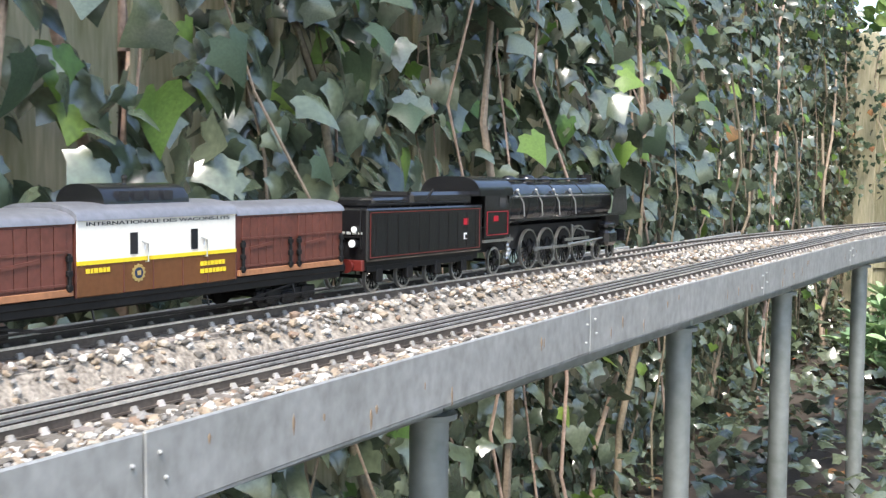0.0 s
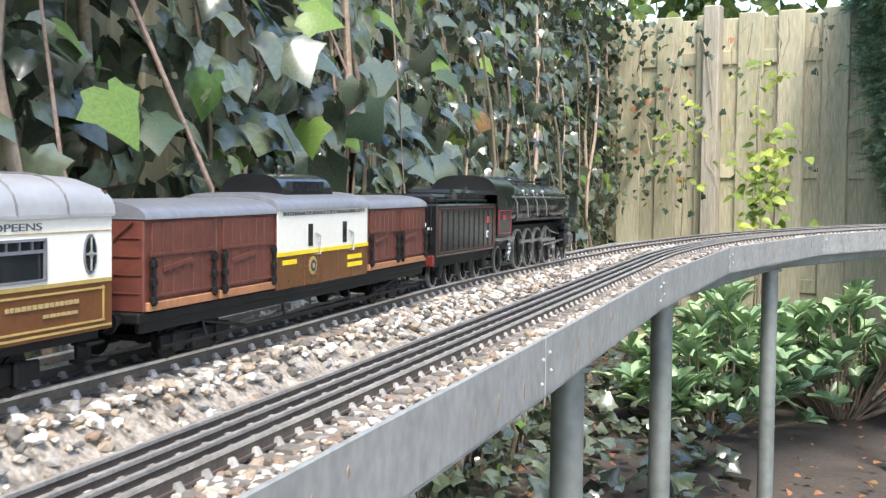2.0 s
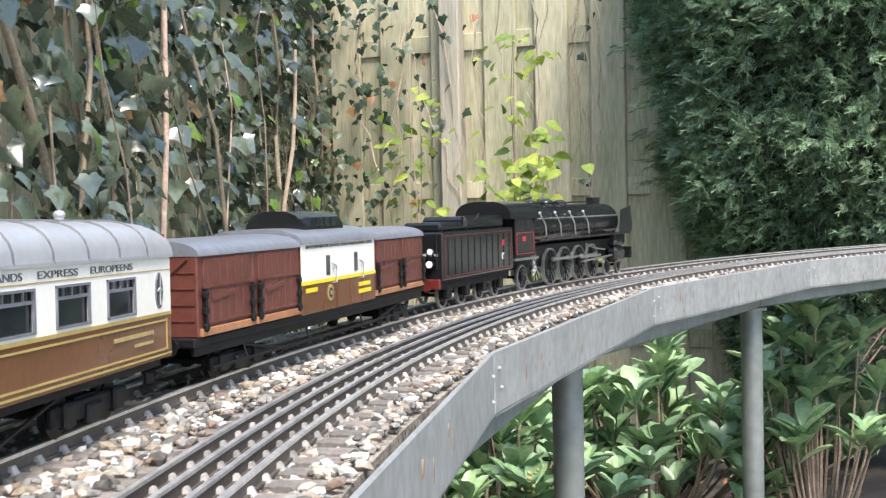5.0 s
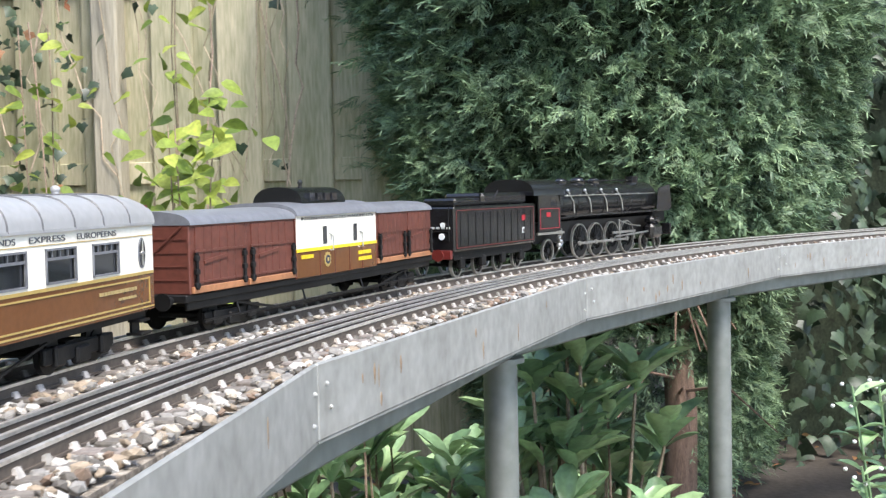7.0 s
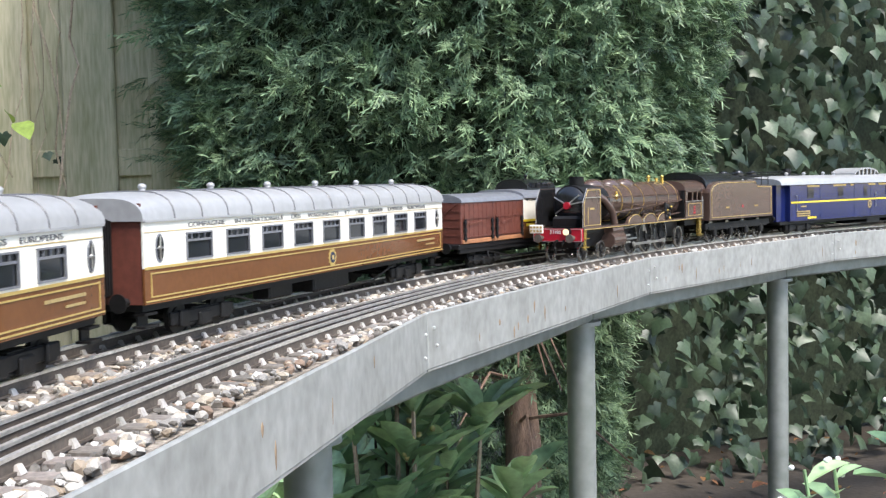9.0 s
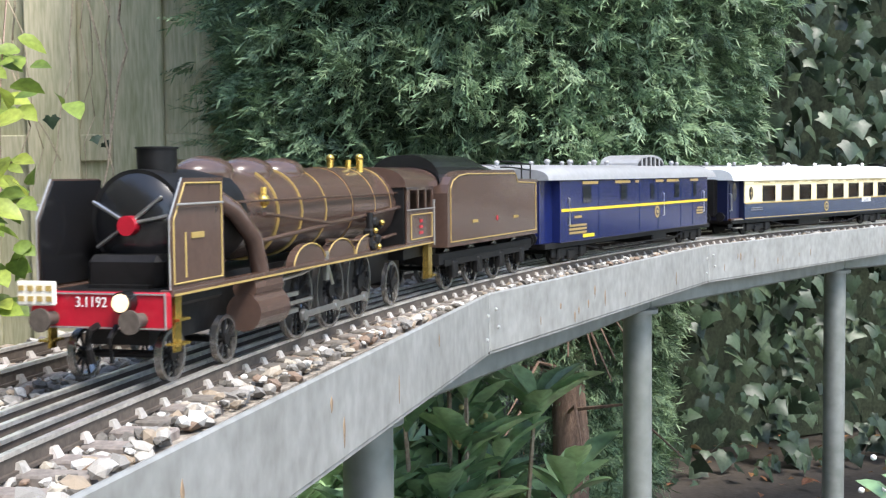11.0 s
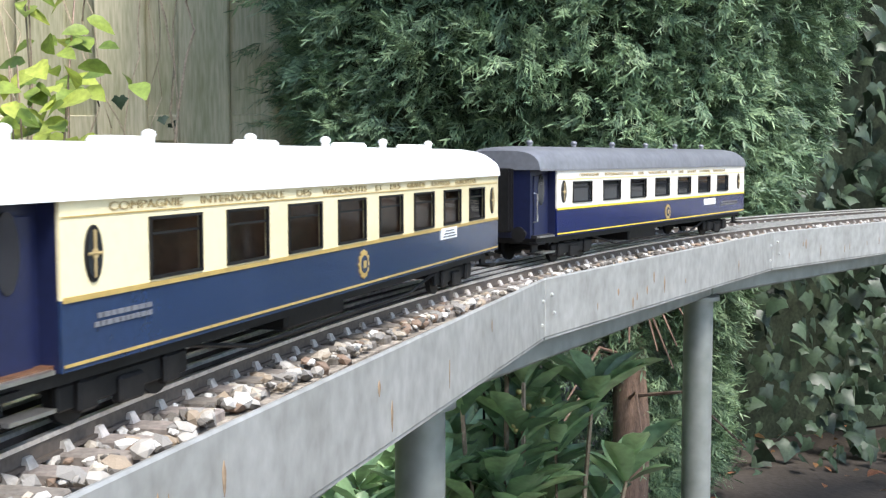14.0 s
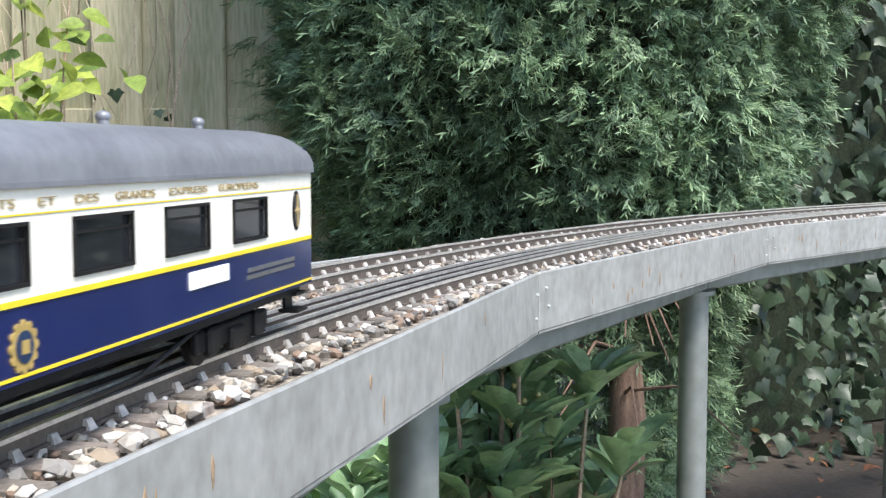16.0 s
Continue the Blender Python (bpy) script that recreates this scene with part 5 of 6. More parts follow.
    if red_rear:
        xr = -L / 2
        bm = bmesh.new()
        box(bm, xr - 0.003, 0, 0.026, 0.006, 0.08, 0.012, 0.001)
        part("buffer_beam", bm, DARKRED, th, "dark red buffer beam")
        buffers(th, xr - 0.005, -1, 0.032, DARKRED)
        for y in (-0.028, 0.028):
            bm = bmesh.new()
            rod(bm, (xr, y, 0.056), (xr - 0.007, y, 0.056), 0.0052, 14)
            lamp = part("tail_lamp", bm, BLACK, th, smooth=40)
            bm = bmesh.new()
            rod(bm, (xr - 0.007, y, 0.056), (xr - 0.0085, y, 0.056), 0.0042, 14)
            part("lamp_glass", bm, WHITE, lamp)
        bm = bmesh.new()
        rod(bm, (xr - 0.0015, -0.027, 0.071), (xr - 0.003, -0.027, 0.071), 0.0035, 12)
        box(bm, xr - 0.001, 0.012, 0.078, 0.0015, 0.016, 0.009)
        part("rear_sign", bm, WHITE, th)
        bars_b = bmesh.new()
        for k in range(2):
            for j in range(5):
                box(bars_b, xr - 0.0006, -0.034 + j * 0.0075, 0.0655 - k * 0.0, 0.0008, 0.005, 0.003)
        part("small_lettering", bars_b, WHITE, th)
        bm = bmesh.new()
        box(bm, xr - 0.002, 0, 0.062, 0.004, 0.07, 0.0016)
        for y in (-0.036, 0.036):
            tube(bm, [(xr - 0.002, y, 0.05), (xr - 0.004, y, 0.07), (xr - 0.002, y, top)], 0.0009, 5)
        part("rear_rail", bm, FRAME, th)
    else:
        buffers(th, -L / 2, -1, 0.033)
    return th


def black_loco():
    """Eight-coupled black express engine; x = 0 is mid-length."""
    L = 0.51
    th = tagged(new("black_steam_locomotive"), "black model express steam locomotive with bright wheel rims", "steam locomotive")
    xc = -L / 2
    bm = bmesh.new()
    rod(bm, (xc + 0.09, 0, 0.090), (xc + 0.17, 0, 0.092), 0.033, 32)
    rod(bm, (xc + 0.17, 0, 0.092), (L / 2 - 0.045, 0, 0.092), 0.0315, 32)
    rod(bm, (L / 2 - 0.045, 0, 0.092), (L / 2 - 0.04, 0, 0.092), 0.0315, 32, 0.026)
    boiler = part("boiler", bm, BLACK, th, "black boiler barrel", smooth=40)
    for k in range(7):
        bm = bmesh.new()
        boiler_ring(bm, xc + 0.10 + 0.05 * k, 0.092 if k > 1 else 0.0905, 0.0334 if k < 2 else 0.0319)
        part("boiler_band", bm, FRAME if k % 2 else BLACK, boiler, smooth=40)
    bm = bmesh.new()
    for x, r, h in ((xc + 0.15, 0.011, 0.010), (xc + 0.21, 0.013, 0.011), (xc + 0.27, 0.011, 0.010)):
        rod(bm, (x, 0, 0.118), (x, 0, 0.120 + h * 0.6), r, 18)
        ball(bm, x, 0, 0.120 + h * 0.5, r, 0.6, 14)
    rod(bm, (L / 2 - 0.085, 0, 0.118), (L / 2 - 0.085, 0, 0.134), 0.011, 18, 0.0125)
    for y in (-0.013, 0.013):
        tube(bm, [(xc + 0.11, y, 0.126), (L / 2 - 0.11, y, 0.127)], 0.0013, 6)
    part("boiler_mounting", bm, BLACK, th, "black domes, pipes and chimney", smooth=40)
    bm = bmesh.new()
    for y in (-0.034, 0.034):
        tube(bm, [(xc + 0.1, y, 0.103), (L / 2 - 0.06, y, 0.103)], 0.001, 5)
        for k in range(7):
            ball(bm, xc + 0.11 + 0.045 * k, y * 0.98, 0.103, 0.0019, 1, 6)
        for k in range(4):
            x = xc + 0.12 + 0.06 * k
            ball(bm, x, y * 0.86, 0.111, 0.0028, 1, 8)
            tube(bm, [(x, y * 0.86, 0.111), (x + 0.01, y * 1.0, 0.094), (x + 0.012, y * 1.02, 0.075)], 0.001, 5)
    part("pipework", bm, STEEL, th, "bright steel pipes and valves", smooth=60)
    bm = bmesh.new()
    for y in (-0.041, 0.041):
        box(bm, 0.03, y, 0.070, L - 0.1, 0.01, 0.003)
    part("running_board", bm, BLACK, th)
    bm = bmesh.new()
    for y in (-0.041, 0.041):
        plate(bm, [(xc + 0.0, 0.05), (xc + 0.07, 0.05), (xc + 0.07, 0.09), (xc + 0.062, 0.106), (xc, 0.106)], y - 0.001, y + 0.001)
    box(bm, xc + 0.072, 0, 0.05, 0.002, 0.082, 0.058)
    cab = part("cab", bm, BLACK, th, "black cab sides")
    bm = bmesh.new()
    prism(bm, roof_profile(0.088, 0.105, 0.130, 14, 0.62), xc - 0.018, xc + 0.078)
    part("cab_roof", bm, BLACK, cab, "glossy black cab roof", smooth=40)
    for sd in (-1, 1):
        bm = bmesh.new()
        box(bm, xc + 0.048, sd * 0.0422, 0.088, 0.018, 0.0008, 0.014)
        part("cab_pane", bm, GLASS, cab)
        bm = bmesh.new()
        for z in (0.054, 0.084):
            box(bm, xc + 0.035, sd * 0.0422, z, 0.06, 0.0007, 0.0008)
        for x in (xc + 0.005, xc + 0.065):
            box(bm, x, sd * 0.0422, 0.054, 0.0008, 0.0007, 0.031)
        part("cab_lining", bm, RED, cab)
        bm = bmesh.new()
        box(bm, xc + 0.03, sd * 0.0425, 0.072, 0.012, 0.0008, 0.007)
        part("red_plate", bm, RED, cab, "small red plate")
        bm = bmesh.new()
        box(bm, xc + 0.035, sd * 0.043, 0.045, 0.085, 0.003, 0.0035)
        part("step_rail", bm, STEEL, cab)
        bm = bmesh.new()
        y = sd * 0.036
        box(bm, L / 2 - 0.075, y, 0.022, 0.045, 0.022, 0.026, 0.006)
        box(bm, L / 2 - 0.075, y, 0.047, 0.04, 0.018, 0.014, 0.005)
        part("cylinder", bm, BLACK, th, "black outside cylinder")
        bm = bmesh.new()
        plate(bm, [(L / 2 - 0.07, 0.073), (L / 2 - 0.006, 0.073), (L / 2 - 0.002, 0.082), (L / 2 - 0.01, 0.118), (L / 2 - 0.06, 0.112)], sd * 0.041, sd * 0.0422)
        part("smoke_deflector", bm, BLACK, th, "black smoke deflector plate")
        bm = bmesh.new()
        tube(bm, [(L / 2 - 0.1, sd * 0.038, 0.035), (0.02, sd * 0.038, 0.031)], 0.0016, 6)
        box(bm, 0.055, sd * 0.038, 0.036, 0.09, 0.002, 0.004)
        box(bm, 0.035, sd * 0.038, 0.034, 0.004, 0.002, 0.026)
        tube(bm, [(0.035, sd * 0.0385, 0.058), (0.075, sd * 0.0385, 0.050), (0.12, sd * 0.0385, 0.046)], 0.0012, 5)
        part("valve_gear", bm, STEEL, th, "bright valve gear rods")
        bm = bmesh.new()
        for k in range(5):
            ball(bm, xc + 0.075 + 0.004 * (k % 2), sd * 0.036, 0.026 + 0.006 * k, 0.0042, 1, 8)
        tube(bm, [(xc + 0.07, sd * 0.037, 0.02), (xc + 0.085, sd * 0.037, 0.03), (xc + 0.08, sd * 0.037, 0.052)], 0.0018, 6)
        part("injector", bm, STEEL, th, "bright injector and pipes", smooth=60)
    bm = bmesh.new()
    box(bm, 0, 0, 0.03, L - 0.04, 0.04, 0.032)
    box(bm, L / 2 - 0.03, 0, 0.05, 0.05, 0.06, 0.022, 0.003)
    part("frame", bm, FRAME, th)
    bm = bmesh.new()
    box(bm, L / 2 - 0.004, 0, 0.026, 0.005, 0.082, 0.02, 0.001)
    part("buffer_beam", bm, BLACK, th)
    buffers(th, L / 2, 1, 0.034)
    gear = running_gear(th, [xc + 0.163, xc + 0.223, xc + 0.283, xc + 0.343], 0.0285, STEEL, FRAME, 15, STEEL)
    small_wheels(th, [L / 2 - 0.095, L / 2 - 0.035], 0.0155, STEEL)
    small_wheels(th, [xc + 0.055], 0.0185, STEEL)
    return th, gear, L


def brown_loco():
    """Six-coupled chocolate express engine with large smoke deflectors."""
    L = 0.50
    th = tagged(new("brown_steam_locomotive"), "chocolate brown model pacific steam locomotive with gold lining", "steam locomotive")
    xc = -L / 2
    B = LOCO_BROWN
    bm = bmesh.new()
    rod(bm, (xc + 0.085, 0, 0.092), (xc + 0.19, 0, 0.093), 0.034, 36)
    rod(bm, (xc + 0.19, 0, 0.093), (L / 2 - 0.125, 0, 0.093), 0.033, 36, 0.031)
    boiler = part("boiler", bm, B, th, "chocolate boiler barrel", smooth=40)
    bm = bmesh.new()
    rod(bm, (L / 2 - 0.125, 0, 0.093), (L / 2 - 0.043, 0, 0.093), 0.0315, 36)
    smoke = part("smokebox", bm, FRAME, th, "matt dark smokebox", smooth=40)
    bm = bmesh.new()
    rod(bm, (L / 2 - 0.043, 0, 0.093), (L / 2 - 0.036, 0, 0.093), 0.029, 32, 0.020)
    door = part("smokebox_door", bm, BLACK, th, "black domed smokebox door", smooth=40)
    bm = bmesh.new()
    for y, z in ((-0.026, 0.105), (0.026, 0.097), (-0.024, 0.078), (0.02, 0.108)):
        rod(bm, (L / 2 - 0.033, 0, 0.092), (L / 2 - 0.037, y, z), 0.0012, 6)
    part("door_strap", bm, STEEL, door)
    bm = bmesh.new()
    rod(bm, (L / 2 - 0.036, 0, 0.091), (L / 2 - 0.030, 0, 0.091), 0.006, 20)
    part("red_disc", bm, RED, door, "round red disc", smooth=40)
    for x in (xc + 0.10, xc + 0.14, xc + 0.19, xc + 0.245, xc + 0.29, xc + 0.33):
        bm = bmesh.new()
        boiler_ring(bm, x, 0.093, 0.0342 if x < xc + 0.19 else 0.0332, 0.0006, 36)
        part("boiler_band", bm, GOLD, boiler, smooth=40)
    bm = bmesh.new()
    rod(bm, (L / 2 - 0.066, 0, 0.116), (L / 2 - 0.066, 0, 0.137), 0.0118, 22, 0.0122)
    rod(bm, (L / 2 - 0.066, 0, 0.137), (L / 2 - 0.066, 0, 0.1382), 0.0132, 22)
    part("chimney", bm, FRAME, th, "short wide black chimney", smooth=40)
    for x, sx, nm in ((L / 2 - 0.125, 1.9, "dome"), (L / 2 - 0.185, 1.9, "dome"), (L / 2 - 0.24, 1.8, "dome")):
        bm = bmesh.new()
        m = Matrix.Translation((x, 0, 0.122)) @ Matrix.Diagonal((0.026, 0.0185, 0.0115, 1))
        bmesh.ops.create_uvsphere(bm, u_segments=20, v_segments=12, radius=1, matrix=m)
        rod(bm, (x, 0, 0.112), (x, 0, 0.121), 0.0185, 20)
        part(nm, bm, B, boiler, "rounded brown dome", smooth=60)
    bm = bmesh.new()
    for y in (-0.014, 0.014):
        rod(bm, (xc + 0.125, y, 0.122), (xc + 0.125, y, 0.134), 0.0032, 10)
        ball(bm, xc + 0.125, y, 0.135, 0.0038, 1, 10)
        rod(bm, (xc + 0.138, y * 0.6, 0.124), (xc + 0.138, y * 0.6, 0.133), 0.0026, 10)
        ball(bm, L / 2 - 0.15, y * 2.2, 0.103, 0.0045, 1, 10)
        rod(bm, (L / 2 - 0.15, y * 2.2, 0.098), (L / 2 - 0.15, y * 2.2, 0.112), 0.0022, 8)
    part("safety_valve", bm, BRASS, th, "brass valves", smooth=60)
    for sd in (-1, 1):
        bm = bmesh.new()
        x0, x1 = L / 2 - 0.068, L / 2 - 0.006
        plate(bm, [(x0, 0.056), (x1, 0.056), (x1, 0.096), (x1 - 0.014, 0.119), (x0, 0.119)], sd * 0.0425, sd * 0.0437)
        defl = part("smoke_deflector", bm, B, th, "tall brown smoke deflector with gold edge")
        bm = bmesh.new()
        yy = sd * 0.044
        for a, b in (((x0 + 0.003, 0.059), (x1 - 0.003, 0.059)), ((x1 - 0.003, 0.059), (x1 - 0.003, 0.095)), ((x1 - 0.003, 0.095), (x1 - 0.016, 0.116)),
                     ((x1 - 0.016, 0.116), (x0 + 0.003, 0.116)), ((x0 + 0.003, 0.116), (x0 + 0.003, 0.059)), ((x1 - 0.016, 0.062), (x1 - 0.016, 0.088))):
            rod(bm, (a[0], yy, a[1]), (b[0], yy, b[1]), 0.0006, 4)
        part("lining", bm, GOLD, defl)
        bm = bmesh.new()
        tube(bm, [(x1, sd * 0.043, 0.056), (x1, sd * 0.043, 0.096), (x1 - 0.014, sd * 0.043, 0.119)], 0.0006, 6)
        rod(bm, (x1 - 0.005, sd * 0.0455, 0.104), (x0 + 0.004, sd * 0.0455, 0.104), 0.0007, 6)
        part("edge_rail", bm, EDGE, defl, "pale edge strip")
        bm = bmesh.new()
        box(bm, x1 - 0.03, sd * 0.044, 0.084, 0.014, 0.0008, 0.0035)
        part("number_bars", bm, GOLD, defl)
        bm = bmesh.new()
        plate(bm, [(x0 + 0.0005, 0.057), (x1 - 0.001, 0.057), (x1 - 0.001, 0.095), (x1 - 0.0145, 0.118), (x0 + 0.0005, 0.118)], sd * 0.0408, sd * 0.0423)
        part("deflector_lining", bm, BLACK, defl, "black inner face")
        bm = bmesh.new()
        tube(bm, [(L / 2 - 0.082, sd * 0.028, 0.108), (L / 2 - 0.095, sd * 0.036, 0.098), (L / 2 - 0.118, sd * 0.038, 0.08), (L / 2 - 0.128, sd * 0.038, 0.056)], 0.0062, 12)
        part("steam_pipe", bm, B, th, "thick brown steam pipe", smooth=60)
        bm = bmesh.new()
        box(bm, 0.0, sd * 0.0405, 0.052, L - 0.012, 0.009, 0.004, 0.0005)
        foot = part("running_board", bm, B, th)
        bm = bmesh.new()
        box(bm, 0.0, sd * 0.0453, 0.0525, L - 0.014, 0.0006, 0.0012)
        part("edge_line", bm, GOLD, foot)
        for x in (xc + 0.175, xc + 0.235, xc + 0.295):
            bm = bmesh.new()
            plate(bm, [(x + 0.029 * math.cos(t), 0.054 + 0.016 * math.sin(t)) for t in np.linspace(0, math.pi, 12)], sd * 0.034, sd * 0.0405)
            sp = part("splasher", bm, B, th, "curved brown splasher")
            bm = bmesh.new()
            tube(bm, [(x + 0.029 * math.cos(t), sd * 0.0407, 0.054 + 0.016 * math.sin(t)) for t in np.linspace(0, math.pi, 12)], 0.0007, 4)
            part("lining", bm, GOLD, sp)
        bm = bmesh.new()
        rod(bm, (xc + 0.085, sd * 0.037, 0.090), (L / 2 - 0.13, sd * 0.037, 0.076), 0.0017, 8)
        rod(bm, (xc + 0.085, sd * 0.035, 0.103), (L / 2 - 0.07, sd * 0.035, 0.103), 0.0009, 6)
        tube(bm, [(xc + 0.17, sd * 0.037, 0.086), (xc + 0.25, sd * 0.038, 0.083), (L / 2 - 0.14, sd * 0.036, 0.094)], 0.0014, 6)
        tube(bm, [(xc + 0.10, sd * 0.038, 0.066), (xc + 0.16, sd * 0.039, 0.064), (xc + 0.26, sd * 0.039, 0.07)], 0.0016, 6)
        part("side_pipe", bm, B, th, smooth=60)
        bm = bmesh.new()
        for dx, dz in ((0, 0), (0.012, 0.003), (0.02, -0.006), (0.006, -0.012), (0.016, -0.017)):
            box(bm, xc + 0.15 + dx, sd * 0.0395, 0.073 + dz, 0.009, 0.009, 0.008, 0.002)
        rod(bm, (xc + 0.17, sd * 0.04, 0.06), (xc + 0.17, sd * 0.04, 0.088), 0.003, 10)
        part("feed_pump", bm, FRAME, th, "dark air pump with pipes")
        bm = bmesh.new()
        for dx, dz in ((0.004, 0.006), (0.02, 0.0), (0.012, -0.014)):
            ball(bm, xc + 0.15 + dx, sd * 0.045, 0.073 + dz, 0.0026, 1, 8)
        part("pump_fittings", bm, BRASS, th, smooth=60)
        bm = bmesh.new()
        y = sd * 0.037
        rod(bm, (L / 2 - 0.15, y, 0.031), (L / 2 - 0.105, y, 0.031), 0.0125, 20)
        rod(bm, (L / 2 - 0.148, y, 0.047), (L / 2 - 0.107, y, 0.047), 0.0085, 16)
        box(bm, L / 2 - 0.1275, y, 0.03, 0.04, 0.014, 0.022, 0.002)
        part("cylinder", bm, B, th, "brown outside cylinder")
        bm = bmesh.new()
        rod(bm, (L / 2 - 0.125, sd * 0.038, 0.029), (xc + 0.29, sd * 0.038, 0.029), 0.0016, 8)
        box(bm, L / 2 - 0.155, sd * 0.038, 0.034, 0.06, 0.003, 0.003)
        box(bm, L / 2 - 0.155, sd * 0.038, 0.022, 0.06, 0.003, 0.003)
        box(bm, L / 2 - 0.15, sd * 0.038, 0.024, 0.01, 0.004, 0.012)
        tube(bm, [(xc + 0.25, sd * 0.039, 0.036), (xc + 0.262, sd * 0.039, 0.055), (xc + 0.31, sd * 0.039, 0.049), (L / 2 - 0.12, sd * 0.039, 0.047)], 0.0015, 6)
        box(bm, xc + 0.265, sd * 0.04, 0.040, 0.005, 0.003, 0.022)
        part("valve_gear", bm, STEEL, th, "grey steel valve gear")
        bm = bmesh.new()
        plate(bm, [(L / 2 - 0.018, 0.02), (L / 2 - 0.012, 0.02), (L / 2 - 0.012, 0.054), (L / 2 - 0.02, 0.054)], sd * 0.040, sd * 0.042)
        for z in (0.024, 0.038):
            box(bm, L / 2 - 0.015, sd * 0.042, z, 0.012, 0.009, 0.0014)
        part("front_step", bm, BRASS, th, "gold-edged front step")
        bm = bmesh.new()
        plate(bm, [(xc + 0.0, 0.054), (xc + 0.082, 0.054), (xc + 0.082, 0.086), (xc + 0.0, 0.086)], sd * 0.0415, sd * 0.043)
        box(bm, xc + 0.077, sd * 0.0422, 0.086, 0.010, 0.0015, 0.022)
        box(bm, xc + 0.047, sd * 0.0422, 0.086, 0.004, 0.0015, 0.022)
        box(bm, xc + 0.024, sd * 0.0422, 0.086, 0.004, 0.0015, 0.022)
        box(bm, xc + 0.002, sd * 0.0422, 0.086, 0.005, 0.0015, 0.022)
        box(bm, xc + 0.041, sd * 0.0422, 0.105, 0.082, 0.0015, 0.004)
        cab = part("cab", bm, B, th, "brown cab side with open windows")
        bm = bmesh.new()
        yy = sd * 0.0434
        for a, b in (((xc + 0.006, 0.059), (xc + 0.07, 0.059)), ((xc + 0.07, 0.059), (xc + 0.07, 0.082)), ((xc + 0.07, 0.082), (xc + 0.006, 0.082)), ((xc + 0.006, 0.082), (xc + 0.006, 0.059))):
            rod(bm, (a[0], yy, a[1]), (b[0], yy, b[1]), 0.0006, 4)
        part("lining", bm, GOLD, cab)
        bm = bmesh.new()
        for k in range(3):
            box(bm, xc + 0.04, yy, 0.063 + 0.0055 * k, 0.010 - 0.002 * k, 0.0008, 0.003)
        part("number_bars", bm, RED, cab)
        bm = bmesh.new()
        rod(bm, (xc - 0.001, sd * 0.0435, 0.05), (xc - 0.001, sd * 0.0435, 0.095), 0.0007, 6)
        box(bm, xc + 0.04, sd * 0.044, 0.0865, 0.085, 0.0008, 0.0008)
        part("handrail", bm, EDGE, cab)
        bm = bmesh.new()
        box(bm, xc + 0.012, sd * 0.04, 0.018, 0.012, 0.006, 0.034)
        box(bm, xc + 0.012, sd * 0.043, 0.020, 0.014, 0.008, 0.0016)
        part("cab_step", bm, BRASS, cab, "gold-edged cab step")
    bm = bmesh.new()
    prism(bm, roof_profile(0.088, 0.108, 0.127, 14, 0.65), xc - 0.012, xc + 0.088)
    part("cab_roof", bm, B, th, "arched brown cab roof", smooth=40)
    bm = bmesh.new()
    box(bm, xc + 0.086, 0, 0.05, 0.002, 0.083, 0.06)
    box(bm, xc + 0.02, 0, 0.04, 0.1, 0.07, 0.014)
    part("cab_front", bm, FRAME, th)
    bm = bmesh.new()
    box(bm, 0.01, 0, 0.022, L - 0.06, 0.04, 0.035)
    box(bm, L / 2 - 0.04, 0, 0.045, 0.07, 0.078, 0.010, 0.002)
    box(bm, L / 2 - 0.05, 0, 0.052, 0.05, 0.05, 0.022, 0.004)
    part("frame", bm, FRAME, th)
    x = L / 2
    bm = bmesh.new()
    box(bm, x - 0.003, 0, 0.034, 0.007, 0.088, 0.021, 0.0015)
    beam = part("buffer_beam", bm, RED, th, "red front buffer beam with white edge")
    bm = bmesh.new()
    for z in (0.0345, 0.0538):
        box(bm, x + 0.0008, 0, z, 0.001, 0.088, 0.0008)
    for y in (-0.0435, 0.0435):
        box(bm, x + 0.0008, y, 0.0345, 0.001, 0.0008, 0.0205)
    part("edge_line", bm, EDGE, beam)
    for y in (-0.0335, 0.0335):
        bm = bmesh.new()
        rod(bm, (x, y * 0.85, 0.040), (x + 0.012, y * 0.85, 0.040), 0.004, 12)
        rod(bm, (x + 0.012, y * 0.85, 0.040), (x + 0.0135, y * 0.85, 0.040), 0.0068, 18)
        part("buffer", bm, RAILSIDE, th, smooth=40)
    bm = bmesh.new()
    rod(bm, (x, 0.02, 0.050), (x + 0.008, 0.02, 0.050), 0.0062, 18)
    lamp = part("headlamp", bm, BLACK, th, "round lit headlamp", smooth=40)
    bm = bmesh.new()
    rod(bm, (x + 0.008, 0.02, 0.050), (x + 0.009, 0.02, 0.050), 0.0052, 18)
    part("lens", bm, LENS, lamp, "glowing lens")
    bm = bmesh.new()
    box(bm, x + 0.006, -0.035, 0.0475, 0.003, 0.025, 0.014, 0.001)
    board = part("train_board", bm, IVORY, th, "cream destination board")
    for r in range(2):
        bm = bmesh.new()
        for k in range(4):
            box(bm, x + 0.0078, -0.044 + 0.006 * k, 0.050 + 0.006 * r, 0.0006, 0.0035, 0.003)
        part("board_bars", bm, GOLD, board)
    bm = bmesh.new()
    tube(bm, [(x, 0, 0.036), (x + 0.008, 0, 0.034), (x + 0.009, 0, 0.024), (x + 0.006, 0, 0.016)], 0.0022, 6)
    tube(bm, [(x, 0.012, 0.036), (x + 0.007, 0.012, 0.03), (x + 0.005, 0.012, 0.016)], 0.0018, 6)
    part("screw_coupling", bm, FRAME, th)
